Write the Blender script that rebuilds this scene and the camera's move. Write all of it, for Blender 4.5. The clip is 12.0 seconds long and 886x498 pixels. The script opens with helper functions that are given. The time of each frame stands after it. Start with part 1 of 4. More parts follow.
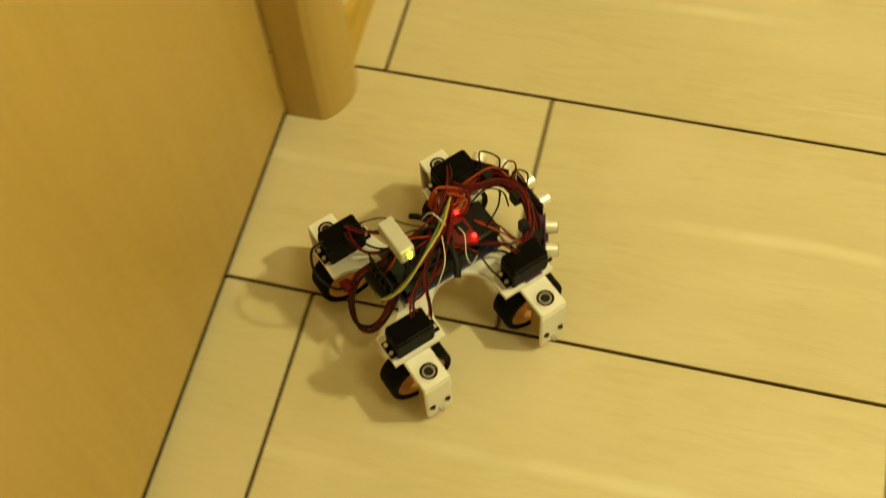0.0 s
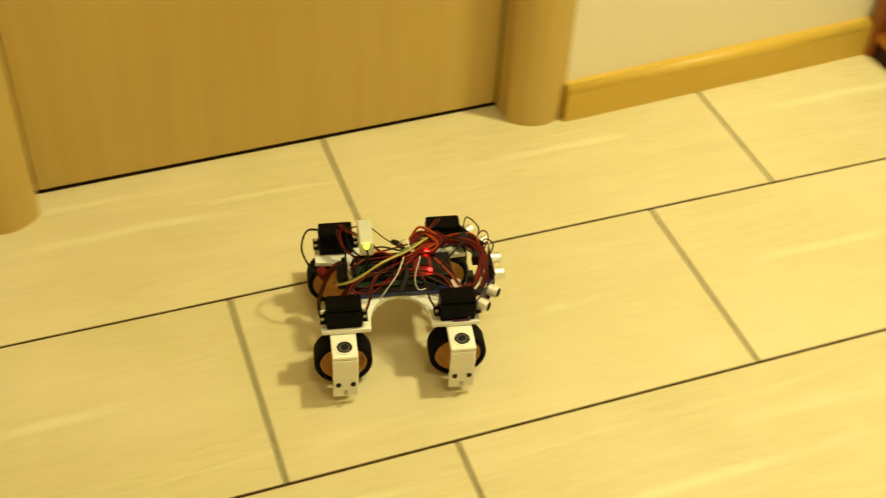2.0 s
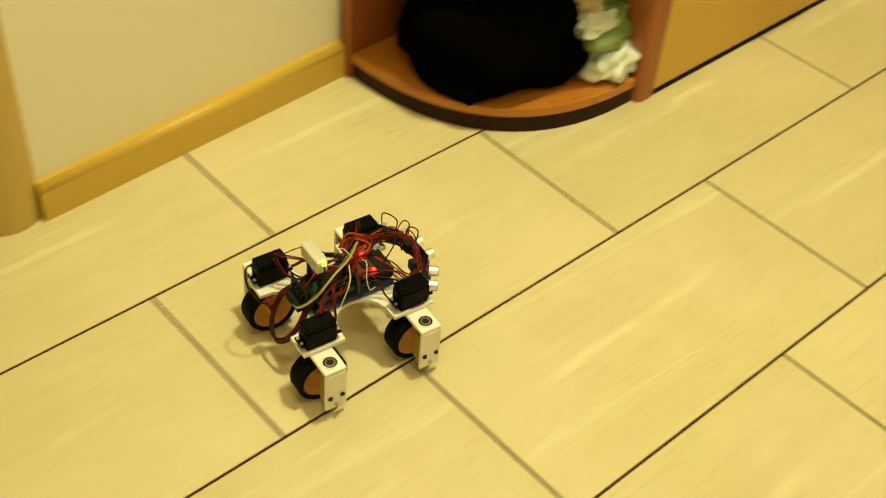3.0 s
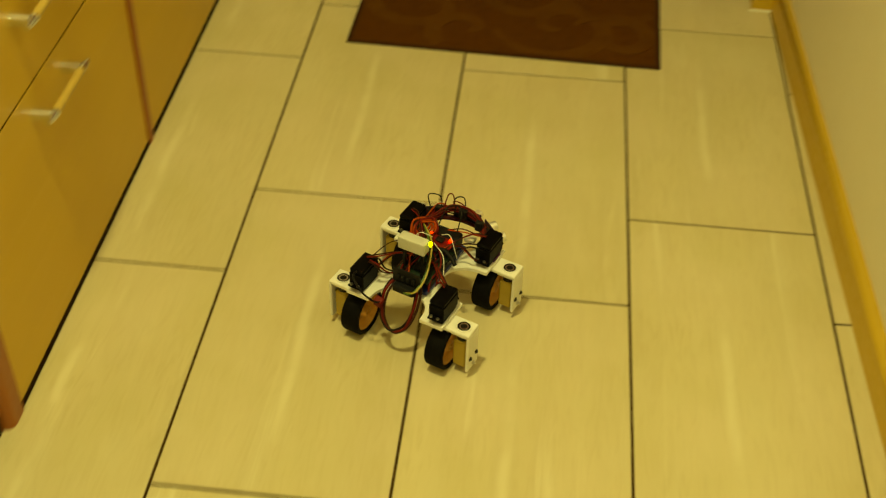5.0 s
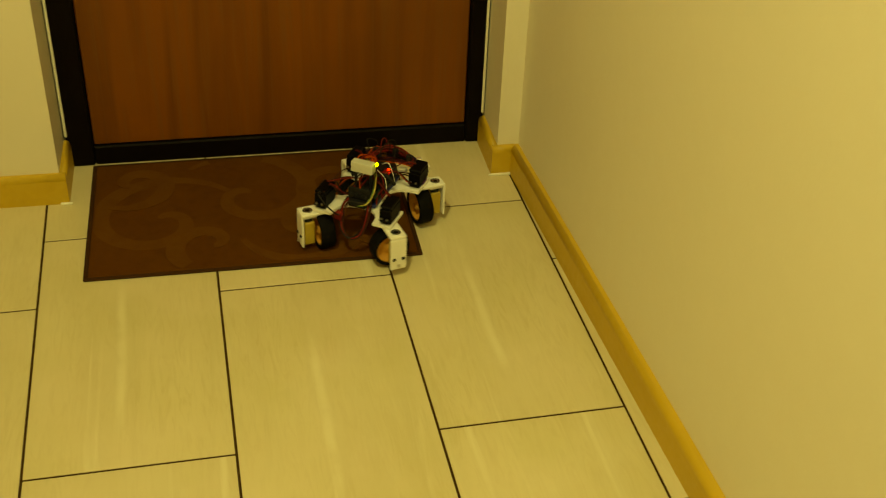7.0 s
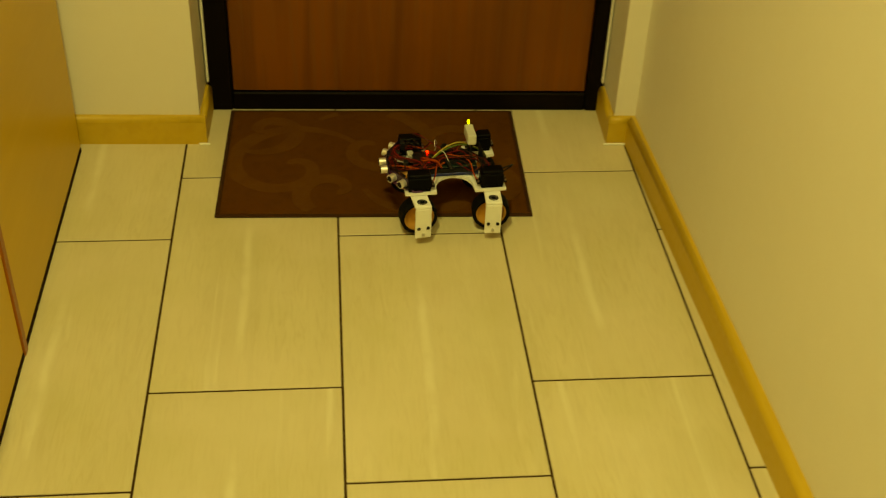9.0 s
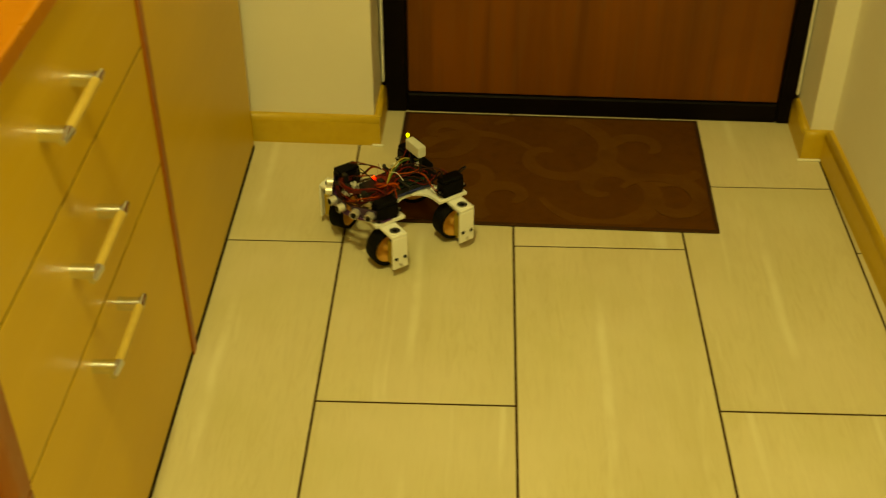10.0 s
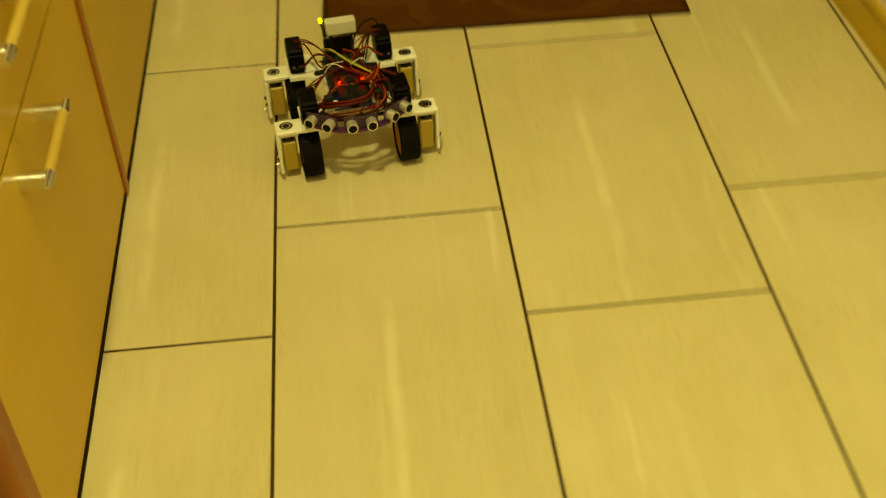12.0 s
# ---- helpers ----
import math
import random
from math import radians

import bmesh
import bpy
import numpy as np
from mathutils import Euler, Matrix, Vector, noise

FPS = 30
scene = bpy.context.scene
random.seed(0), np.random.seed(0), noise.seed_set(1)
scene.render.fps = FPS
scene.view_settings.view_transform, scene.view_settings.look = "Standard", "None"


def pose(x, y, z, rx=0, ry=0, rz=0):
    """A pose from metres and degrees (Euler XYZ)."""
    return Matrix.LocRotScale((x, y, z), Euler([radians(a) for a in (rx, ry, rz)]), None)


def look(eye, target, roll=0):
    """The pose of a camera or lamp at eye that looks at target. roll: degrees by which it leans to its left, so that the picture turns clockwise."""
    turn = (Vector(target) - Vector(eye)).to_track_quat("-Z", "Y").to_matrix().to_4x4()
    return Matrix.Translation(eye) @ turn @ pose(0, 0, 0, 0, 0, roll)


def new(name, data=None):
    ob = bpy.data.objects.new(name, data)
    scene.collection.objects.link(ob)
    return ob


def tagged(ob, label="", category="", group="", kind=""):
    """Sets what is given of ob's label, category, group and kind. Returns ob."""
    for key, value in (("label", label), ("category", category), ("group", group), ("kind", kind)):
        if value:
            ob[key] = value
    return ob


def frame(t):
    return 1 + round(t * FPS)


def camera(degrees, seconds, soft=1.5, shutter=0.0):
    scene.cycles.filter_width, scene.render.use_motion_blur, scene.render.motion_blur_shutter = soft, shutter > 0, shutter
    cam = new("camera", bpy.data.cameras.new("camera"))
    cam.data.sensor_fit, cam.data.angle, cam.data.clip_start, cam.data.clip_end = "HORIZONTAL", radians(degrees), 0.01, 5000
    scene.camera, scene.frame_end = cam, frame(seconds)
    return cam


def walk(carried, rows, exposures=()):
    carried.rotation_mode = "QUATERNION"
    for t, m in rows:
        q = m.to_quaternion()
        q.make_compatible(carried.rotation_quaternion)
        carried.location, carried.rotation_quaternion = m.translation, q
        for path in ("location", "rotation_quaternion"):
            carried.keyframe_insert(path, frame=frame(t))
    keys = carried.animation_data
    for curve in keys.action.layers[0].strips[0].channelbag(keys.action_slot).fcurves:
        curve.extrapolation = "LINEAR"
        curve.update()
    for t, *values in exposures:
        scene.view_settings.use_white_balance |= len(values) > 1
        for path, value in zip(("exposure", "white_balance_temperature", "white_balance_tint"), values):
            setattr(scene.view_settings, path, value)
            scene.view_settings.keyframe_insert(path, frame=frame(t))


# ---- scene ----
cam = camera(40.3, 12.0, 1.2, 0.5)
PATH = [
    (0, (0.823, -2.677, 1.136), (-0.104, -2.984, -0.609), -5.4),
    (0.3, (0.831, -2.644, 1.11), (-0.195, -2.853, -0.599), -1.9),
    (0.5, (0.837, -2.606, 1.08), (-0.294, -2.757, -0.562), -0.0),
    (0.6, (0.85, -2.603, 1.072), (-0.349, -2.682, -0.522), 1.7),
    (0.8, (0.802, -2.588, 1.077), (-0.443, -2.583, -0.484), 3.2),
    (1, (0.772, -2.599, 1.059), (-0.54, -2.468, -0.445), 6.8),
    (1.2, (0.753, -2.577, 1.058), (-0.637, -2.389, -0.366), 6.6),
    (1.5, (0.772, -2.579, 1.073), (-0.658, -2.265, -0.289), 0.1),
    (2, (0.788, -2.547, 1.114), (-0.561, -2.006, -0.259), 3.4),
    (2.5, (0.777, -2.446, 1.16), (-0.414, -1.638, -0.23), 4.7),
    (3, (0.757, -2.312, 1.18), (-0.275, -1.284, -0.191), 5.0),
    (3.2, (0.766, -2.253, 1.173), (-0.224, -1.169, -0.187), 4.0),
    (3.5, (0.668, -2.174, 1.161), (-0.124, -1.012, -0.26), -1.9),
    (3.7, (0.646, -2.116, 1.18), (-0.056, -0.946, -0.274), -1.4),
    (5.3, (0.4, -1.857, 1.222), (0.418, -0.31, -0.039), 2.1),
    (5.5, (0.391, -1.822, 1.236), (0.499, -0.254, 0.0), 2.5),
    (6, (0.333, -1.765, 1.271), (0.668, -0.199, 0.072), 1.1),
    (6.5, (0.298, -1.673, 1.211), (0.685, -0.074, 0.074), 1.4),
    (6.7, (0.273, -1.671, 1.2), (0.672, -0.059, 0.083), 2.0),
    (7, (0.283, -1.694, 1.253), (0.668, -0.096, 0.112), 2.4),
    (7.2, (0.27, -1.74, 1.273), (0.646, -0.136, 0.138), 3.0),
    (8.8, (0.296, -1.811, 1.329), (0.496, -0.221, 0.133), 2.5),
    (9, (0.291, -1.786, 1.309), (0.471, -0.195, 0.111), 2.6),
    (9.5, (0.266, -1.648, 1.225), (0.337, -0.039, 0.039), 0.0),
    (9.8, (0.258, -1.655, 1.251), (0.227, -0.059, 0.048), -0.7),
    (10, (0.239, -1.702, 1.255), (0.18, -0.098, 0.062), 0.0),
    (10.2, (0.209, -1.7, 1.263), (0.153, -0.111, 0.05), 0.9),
    (10.5, (0.224, -1.713, 1.242), (0.137, -0.128, 0.025), 0.4),
    (11, (0.219, -1.7, 1.222), (0.15, -0.14, -0.026), 1.0),
    (11.5, (0.198, -1.666, 1.154), (0.179, -0.108, -0.1), 3.5),
    (11.7, (0.186, -1.621, 1.105), (0.213, -0.091, -0.184), 3.1),
    (12, (0.136, -1.624, 1.01), (0.237, -0.122, -0.307), -2.6),
]
# the picture's own brightness and tint drift as it leaves the bright end of the hall
EXPOSE = [(0, 0.31, 6600, 10), (0.5, 0.40, 6500, 10), (2.0, 0.46, 6500, 10), (2.8, 0.27, 6500, 9.5), (3.7, -0.04, 6800, 6), (5.3, -0.27, 9000, -10), (6.5, -0.26, 9200, -10.5), (9.0, -0.26, 9500, -10.5), (10.5, -0.21, 9700, -10.5), (12, -0.15, 9100, -10)]
walk(cam, [(t, look(eye, target, roll)) for t, eye, target, roll in PATH], EXPOSE)

# ---- light ----
world = bpy.data.worlds.new("hall_night")
scene.world = world
world.use_nodes = True
world.node_tree.nodes["Background"].inputs[0].default_value = (1.0, 0.80, 0.50, 1)
world.node_tree.nodes["Background"].inputs[1].default_value = 0.02


def lamp(name, at, watts, size, color):
    d = bpy.data.lights.new(name, "AREA")
    d.shape, d.size, d.energy, d.color = "DISK", size, watts, color
    ob = new(name, d)
    ob.matrix_world = look(at, (at[0], at[1], 0))
    return tagged(ob, kind="structure")


WARM = (1.0, 0.925, 0.425)
lamp("hall_lamp_light", (0.04, -1.20, 2.40), 36, 0.18, WARM)
# Fill with no known source, added to lift shade at the south end.
lamp("fill_light", (0.50, -2.05, 2.40), 9, 0.45, WARM)


# ---- materials ----
def mat(name, color, rough=0.5, metal=0.0, grain=None, stain=None, bump=None, emit=None, emit_strength=0.0, vary=0.0, coat=0.0, spec=0.5):
    """Principled surface. grain: (scale xyz, darker colour, amount); stain: (scale, colour, amount); bump: (scale, strength)."""
    m = bpy.data.materials.new(name)
    m.use_nodes = True
    nt = m.node_tree
    n, l = nt.nodes, nt.links
    b = n["Principled BSDF"]
    b.inputs["Base Color"].default_value = (*color, 1)
    b.inputs["Roughness"].default_value = rough
    b.inputs["Metallic"].default_value = metal
    b.inputs["Coat Weight"].default_value = coat
    b.inputs["Specular IOR Level"].default_value = spec
    if emit:
        b.inputs["Emission Color"].default_value = (*emit, 1)
        b.inputs["Emission Strength"].default_value = emit_strength
    tc = n.new("ShaderNodeTexCoord")
    last = None

    def blend(fac, col):
        nonlocal last
        mx = n.new("ShaderNodeMix")
        mx.data_type = "RGBA"
        if last is None:
            mx.inputs["A"].default_value = (*color, 1)
        else:
            l.new(last, mx.inputs["A"])
        mx.inputs["B"].default_value = (*col, 1)
        l.new(fac, mx.inputs["Factor"])
        last = mx.outputs["Result"]

    def ramp(src, lo, hi, amount):
        r = n.new("ShaderNodeMapRange")
        r.inputs["From Min"].default_value, r.inputs["From Max"].default_value = lo, hi
        r.inputs["To Min"].default_value, r.inputs["To Max"].default_value = 0, amount
        l.new(src, r.inputs["Value"])
        return r.outputs["Result"]

    coords = tc.outputs["Object"]
    if vary:
        oi = n.new("ShaderNodeObjectInfo")
        add = n.new("ShaderNodeVectorMath")
        add.operation = "MULTIPLY_ADD"
        cx = n.new("ShaderNodeCombineXYZ")
        for i in range(3):
            l.new(oi.outputs["Random"], cx.inputs[i])
        l.new(cx.outputs[0], add.inputs[0])
        add.inputs[1].default_value = (37, 53, 11)
        l.new(coords, add.inputs[2])
        coords = add.outputs[0]
    for g in (grain or []):
        scale, col, amount, lo, hi, *warp = g
        mp = n.new("ShaderNodeMapping")
        mp.inputs["Scale"].default_value = scale
        l.new(coords, mp.inputs["Vector"])
        t = n.new("ShaderNodeTexNoise")
        t.inputs["Scale"].default_value, t.inputs["Detail"].default_value = 1, 6
        t.inputs["Distortion"].default_value = warp[0] if warp else 0.6
        l.new(mp.outputs[0], t.inputs["Vector"])
        blend(ramp(t.outputs["Fac"], lo, hi, amount), col)
    for s in (stain or []):
        scale, col, amount = s
        t = n.new("ShaderNodeTexNoise")
        t.inputs["Scale"].default_value, t.inputs["Detail"].default_value = scale, 4
        l.new(coords, t.inputs["Vector"])
        blend(ramp(t.outputs["Fac"], 0.45, 0.75, amount), col)
    if vary:
        hs = n.new("ShaderNodeHueSaturation")
        vr = ramp(oi.outputs["Random"], 0, 1, 2 * vary)
        ad = n.new("ShaderNodeMath")
        ad.inputs[1].default_value = 1 - vary
        l.new(vr, ad.inputs[0])
        l.new(ad.outputs[0], hs.inputs["Value"])
        if last is None:
            hs.inputs["Color"].default_value = (*color, 1)
        else:
            l.new(last, hs.inputs["Color"])
        last = hs.outputs[0]
    if last is not None:
        l.new(last, b.inputs["Base Color"])
    if bump:
        t = n.new("ShaderNodeTexNoise")
        t.inputs["Scale"].default_value, t.inputs["Detail"].default_value = bump[0], 5
        l.new(coords, t.inputs["Vector"])
        bp = n.new("ShaderNodeBump")
        bp.inputs["Strength"].default_value, bp.inputs["Distance"].default_value = bump[1], 0.002
        l.new(t.outputs["Fac"], bp.inputs["Height"])
        l.new(bp.outputs[0], b.inputs["Normal"])
        rr = ramp(t.outputs["Fac"], 0.3, 0.7, 0.12)
        ra = n.new("ShaderNodeMath")
        ra.inputs[1].default_value = rough - 0.06
        l.new(rr, ra.inputs[0])
        l.new(ra.outputs[0], b.inputs["Roughness"])
    return m


TILE = mat("glazed_tile", (0.605, 0.53, 0.338), 0.45,
           grain=[((18, 1.4, 1), (0.50, 0.43, 0.26), 0.55, 0.42, 0.75), ((64, 9, 1), (0.50, 0.415, 0.235), 0.42, 0.47, 0.66, 2.4), ((26, 1.5, 1), (0.74, 0.69, 0.52), 0.75, 0.63, 0.74), ((14, 2.6, 1), (0.66, 0.60, 0.42), 0.28, 0.52, 0.70, 2.2), ((70, 6, 1), (0.50, 0.42, 0.25), 0.22, 0.54, 0.68, 1.6)],
           stain=[(5, (0.53, 0.45, 0.27), 0.4), (3.2, (0.64, 0.575, 0.385), 0.6), (9, (0.54, 0.48, 0.27), 0.45), (4.2, (0.67, 0.575, 0.42), 0.55)], bump=(60, 0.05), vary=0.035, spec=0.36)


def printed_streak(m):
    """The pale streak that is printed down the middle of every tile."""
    nt = m.node_tree
    n, l = nt.nodes, nt.links
    b = n["Principled BSDF"]
    src = b.inputs["Base Color"].links[0].from_socket
    tc, oi = n.new("ShaderNodeTexCoord"), n.new("ShaderNodeObjectInfo")
    sx = n.new("ShaderNodeSeparateXYZ")
    l.new(tc.outputs["Object"], sx.inputs[0])

    def math_node(op, a, c):
        k = n.new("ShaderNodeMath")
        k.operation = op
        for i, v in enumerate((a, c)):
            if v is None:
                continue
            if isinstance(v, float):
                k.inputs[i].default_value = v
            else:
                l.new(v, k.inputs[i])
        return k.outputs[0]

    def rng(v, a, c, d, e):
        k = n.new("ShaderNodeMapRange")
        k.interpolation_type = "SMOOTHSTEP"
        for nm, w in (("From Min", a), ("From Max", c), ("To Min", d), ("To Max", e)):
            k.inputs[nm].default_value = w
        l.new(v, k.inputs["Value"])
        return k.outputs["Result"]

    t = n.new("ShaderNodeTexNoise")
    t.noise_dimensions = "1D"
    t.inputs["Scale"].default_value, t.inputs["Detail"].default_value = 5.0, 5.0
    l.new(math_node("ADD", sx.outputs[1], math_node("MULTIPLY", oi.outputs["Random"], 31.0)), t.inputs["W"])
    bend = math_node("MULTIPLY", math_node("SUBTRACT", t.outputs["Fac"], 0.5), 0.016)
    off = math_node("ABSOLUTE", math_node("ADD", math_node("ADD", sx.outputs[0], bend), 0.012), None)
    core = rng(off, 0.001, 0.012, 0.42, 0.0)
    along = rng(math_node("ABSOLUTE", math_node("ADD", sx.outputs[1], 0.03), None), 0.10, 0.23, 1.0, 0.0)
    patch = rng(t.outputs["Fac"], 0.36, 0.56, 0.25, 1.0)
    fac = math_node("MULTIPLY", math_node("MULTIPLY", core, along), patch)
    mx = n.new("ShaderNodeMix")
    mx.data_type = "RGBA"
    l.new(src, mx.inputs["A"])
    mx.inputs["B"].default_value = (0.78, 0.73, 0.56, 1)
    l.new(fac, mx.inputs["Factor"])
    l.new(mx.outputs["Result"], b.inputs["Base Color"])


printed_streak(TILE)
GROUT = mat("grout", (0.050, 0.027, 0.010), 0.95, stain=[(14, (0.085, 0.052, 0.021), 0.7)], bump=(300, 0.3), spec=0.05)
PLASTER = mat("cream_wall_paint", (0.745, 0.69, 0.60), 0.62, stain=[(2.2, (0.70, 0.64, 0.545), 0.5), (30, (0.77, 0.72, 0.635), 0.3)], bump=(140, 0.12))
CEIL = mat("white_ceiling_paint", (0.8, 0.78, 0.72), 0.8, stain=[(3, (0.72, 0.7, 0.64), 0.4)], bump=(160, 0.1))
BASEB = mat("beech_baseboard", (0.55, 0.365, 0.060), 0.45, grain=[((40, 2, 40), (0.48, 0.305, 0.046), 0.5, 0.4, 0.7)], bump=(80, 0.05))
BEECH = mat("pale_beech_veneer", (0.50, 0.35, 0.105), 0.42, grain=[((45, 45, 1.6), (0.43, 0.285, 0.078), 0.5, 0.4, 0.75), ((150, 150, 5), (0.54, 0.39, 0.135), 0.4, 0.5, 0.7)], stain=[(2.0, (0.46, 0.31, 0.085), 0.4)], bump=(90, 0.05))
MAPLE = mat("yellow_maple_front", (0.61, 0.390, 0.062), 0.40, grain=[((2, 1.5, 9), (0.52, 0.325, 0.052), 0.6, 0.4, 0.75), ((3, 3, 60), (0.64, 0.44, 0.10), 0.25, 0.5, 0.72)], stain=[(2.4, (0.53, 0.33, 0.055), 0.4)])
CHERRY = mat("reddish_cherry_veneer", (0.31, 0.090, 0.018), 0.38, grain=[((40, 40, 2.5), (0.19, 0.046, 0.010), 0.6, 0.4, 0.7)], stain=[(5, (0.36, 0.12, 0.026), 0.4)], bump=(60, 0.05))
SHELFTOP = mat("orange_cherry_top", (0.46, 0.175, 0.026), 0.32, grain=[((30, 3, 30), (0.32, 0.10, 0.02), 0.5, 0.4, 0.7)], bump=(60, 0.04))
DOORWOOD = mat("brown_oak_door", (0.195, 0.058, 0.011), 0.45, grain=[((22, 22, 1.1), (0.105, 0.033, 0.008), 0.7, 0.42, 0.70), ((110, 110, 4), (0.165, 0.066, 0.020), 0.5, 0.5, 0.68)], stain=[(3, (0.11, 0.038, 0.010), 0.4)], bump=(120, 0.1), spec=0.18)
DARKFRAME = mat("dark_brown_frame", (0.0045, 0.0024, 0.0018), 0.55, stain=[(20, (0.007, 0.0035, 0.0025), 0.5)], bump=(100, 0.05), spec=0.06)
# Near-black for plinth strips; inside gaps its colour stands in for shade.
SHADEPLINTH = mat("gap_shade_and_plinth", (0.018, 0.008, 0.004), 0.9, stain=[(60, (0.03, 0.014, 0.007), 0.5)], spec=0.05)
PLINTH = mat("dark_brown_plinth", (0.026, 0.007, 0.003), 0.55, stain=[(18, (0.016, 0.005, 0.002), 0.6)], bump=(80, 0.1), spec=0.15)
CHROME = mat("satin_chrome", (0.84, 0.90, 1.0), 0.22, metal=1.0)
WHITEPVC = mat("white_corner_bead", (0.8, 0.78, 0.7), 0.4)
RUG = mat("brown_mat_pile", (0.092, 0.0300, 0.0050), 0.95, stain=[(60, (0.066, 0.021, 0.004), 0.7), (11, (0.105, 0.038, 0.007), 0.7), (400, (0.108, 0.040, 0.008), 0.6)], bump=(900, 0.8), spec=0.08)
RUGSWIRL = mat("tan_mat_swirl", (0.116, 0.043, 0.0078), 0.95, stain=[(60, (0.100, 0.035, 0.0062), 0.8), (18, (0.090, 0.030, 0.005), 0.95), (400, (0.12, 0.055, 0.014), 0.6)], bump=(900, 0.8), spec=0.08)
RUGEDGE = mat("mat_binding", (0.046, 0.019, 0.008), 0.9, bump=(600, 0.6), spec=0.08)
BAGBLACK = mat("black_bag_cloth", (0.0022, 0.0018, 0.0018), 0.95, stain=[(30, (0.0035, 0.003, 0.003), 0.6)], bump=(200, 0.2), spec=0.0)
BAGFILM = mat("white_plastic_film", (0.66, 0.74, 0.74), 0.22, stain=[(14, (0.85, 0.86, 0.84), 0.8)], bump=(50, 0.5))
BAGGREEN = mat("green_printed_film", (0.16, 0.25, 0.09), 0.3, stain=[(22, (0.35, 0.42, 0.24), 0.7)], bump=(60, 0.4))
BAGTAN = mat("tan_paper", (0.42, 0.34, 0.17), 0.6, stain=[(18, (0.55, 0.5, 0.36), 0.7)], bump=(60, 0.4))
PLA = mat("white_printed_plastic", (0.80, 0.79, 0.76), 0.42, grain=[((1, 1, 900), (0.70, 0.69, 0.66), 0.4, 0.4, 0.6)], bump=(500, 0.08))
SERVO = mat("black_servo_case", (0.0028, 0.0022, 0.0026), 0.42, stain=[(120, (0.004, 0.0035, 0.0038), 0.5)], bump=(300, 0.08), spec=0.05)
RUBBER = mat("black_rubber_tyre", (0.0035, 0.003, 0.003), 0.7, stain=[(160, (0.006, 0.005, 0.005), 0.5)], bump=(400, 0.3), spec=0.08)
RIM = mat("yellow_wheel_rim", (0.62, 0.31, 0.08), 0.45, stain=[(80, (0.5, 0.22, 0.05), 0.4)])
MOTOR = mat("yellow_gear_motor", (0.40, 0.28, 0.055), 0.45, stain=[(90, (0.33, 0.22, 0.04), 0.4)])
STEEL = mat("steel_screw", (0.6, 0.58, 0.55), 0.3, metal=1.0)
BLACKMETAL = mat("dark_screw", (0.02, 0.02, 0.02), 0.4, metal=0.6)
BLUEPCB = mat("blue_circuit_board", (0.008, 0.016, 0.11), 0.35, stain=[(180, (0.02, 0.04, 0.2), 0.6)], bump=(300, 0.2))
GREENPCB = mat("green_circuit_board", (0.006, 0.020, 0.010), 0.45, stain=[(200, (0.015, 0.045, 0.022), 0.6)], bump=(300, 0.2))
PURPLE = mat("purple_printed_arc", (0.075, 0.012, 0.085), 0.45, stain=[(90, (0.045, 0.007, 0.05), 0.5)], bump=(300, 0.1))
SENSORPCB = mat("dark_violet_circuit_board", (0.030, 0.008, 0.040), 0.45, stain=[(120, (0.016, 0.010, 0.018), 0.6)], bump=(300, 0.2))
# Red base colour stands in for the red lights' glow on the boards.
LEDGLOWPCB = mat("red_led_glow_paint", (0.13, 0.004, 0.004), 0.4, stain=[(160, (0.08, 0.003, 0.003), 0.6)], bump=(300, 0.2))
CHIP = mat("black_component", (0.007, 0.007, 0.008), 0.5, stain=[(200, (0.018, 0.018, 0.02), 0.5)], spec=0.2)
MESH = mat("dark_sensor_mesh", (0.010, 0.009, 0.009), 0.85, bump=(900, 0.5), spec=0.08)
ALU = mat("silver_sensor_can", (0.88, 0.87, 0.85), 0.42, metal=0.85)
NYLON = mat("milky_connector", (0.54, 0.54, 0.50), 0.4, stain=[(120, (0.45, 0.45, 0.40), 0.4)])
WRED = mat("red_wire", (0.125, 0.0045, 0.0035), 0.6, spec=0.2)
WMAROON = mat("dark_red_wire", (0.070, 0.006, 0.004), 0.6, spec=0.2)
WORANGE = mat("orange_wire", (0.33, 0.045, 0.007), 0.6, spec=0.2)
WBROWN = mat("brown_wire", (0.032, 0.008, 0.004), 0.6, spec=0.2)
WBLACK = mat("black_wire", (0.008, 0.007, 0.007), 0.6, spec=0.2)
WYELLOW = mat("yellow_wire", (0.42, 0.33, 0.08), 0.4)
WGREEN = mat("green_wire", (0.08, 0.15, 0.03), 0.4)
WWHITE = mat("white_wire", (0.75, 0.74, 0.7), 0.4)
LEDY = mat("lit_yellow_led", (0.8, 0.8, 0.2), 0.3, emit=(0.85, 1.0, 0.02), emit_strength=4.5)
LEDR = mat("lit_red_led", (0.8, 0.1, 0.05), 0.3, emit=(1.0, 0.004, 0.004), emit_strength=22.0)


# ---- mesh tools ----
def box(bm, x0, x1, y0, y1, z0, z1, bevel=0.0, m=0, seg=1):
    vs = bmesh.ops.create_cube(bm, size=1, matrix=Matrix.Translation(((x0 + x1) / 2, (y0 + y1) / 2, (z0 + z1) / 2)) @ Matrix.Diagonal((abs(x1 - x0), abs(y1 - y0), abs(z1 - z0), 1)))["verts"]
    fs = {f for v in vs for f in v.link_faces}
    if bevel:
        es = list({e for v in vs for e in v.link_edges})
        r = bmesh.ops.bevel(bm, geom=es, offset=bevel, segments=seg, profile=0.5, affect="EDGES")
        fs = {f for f in fs if f.is_valid} | set(r["faces"])
    for f in fs:
        f.material_index = m
    return fs


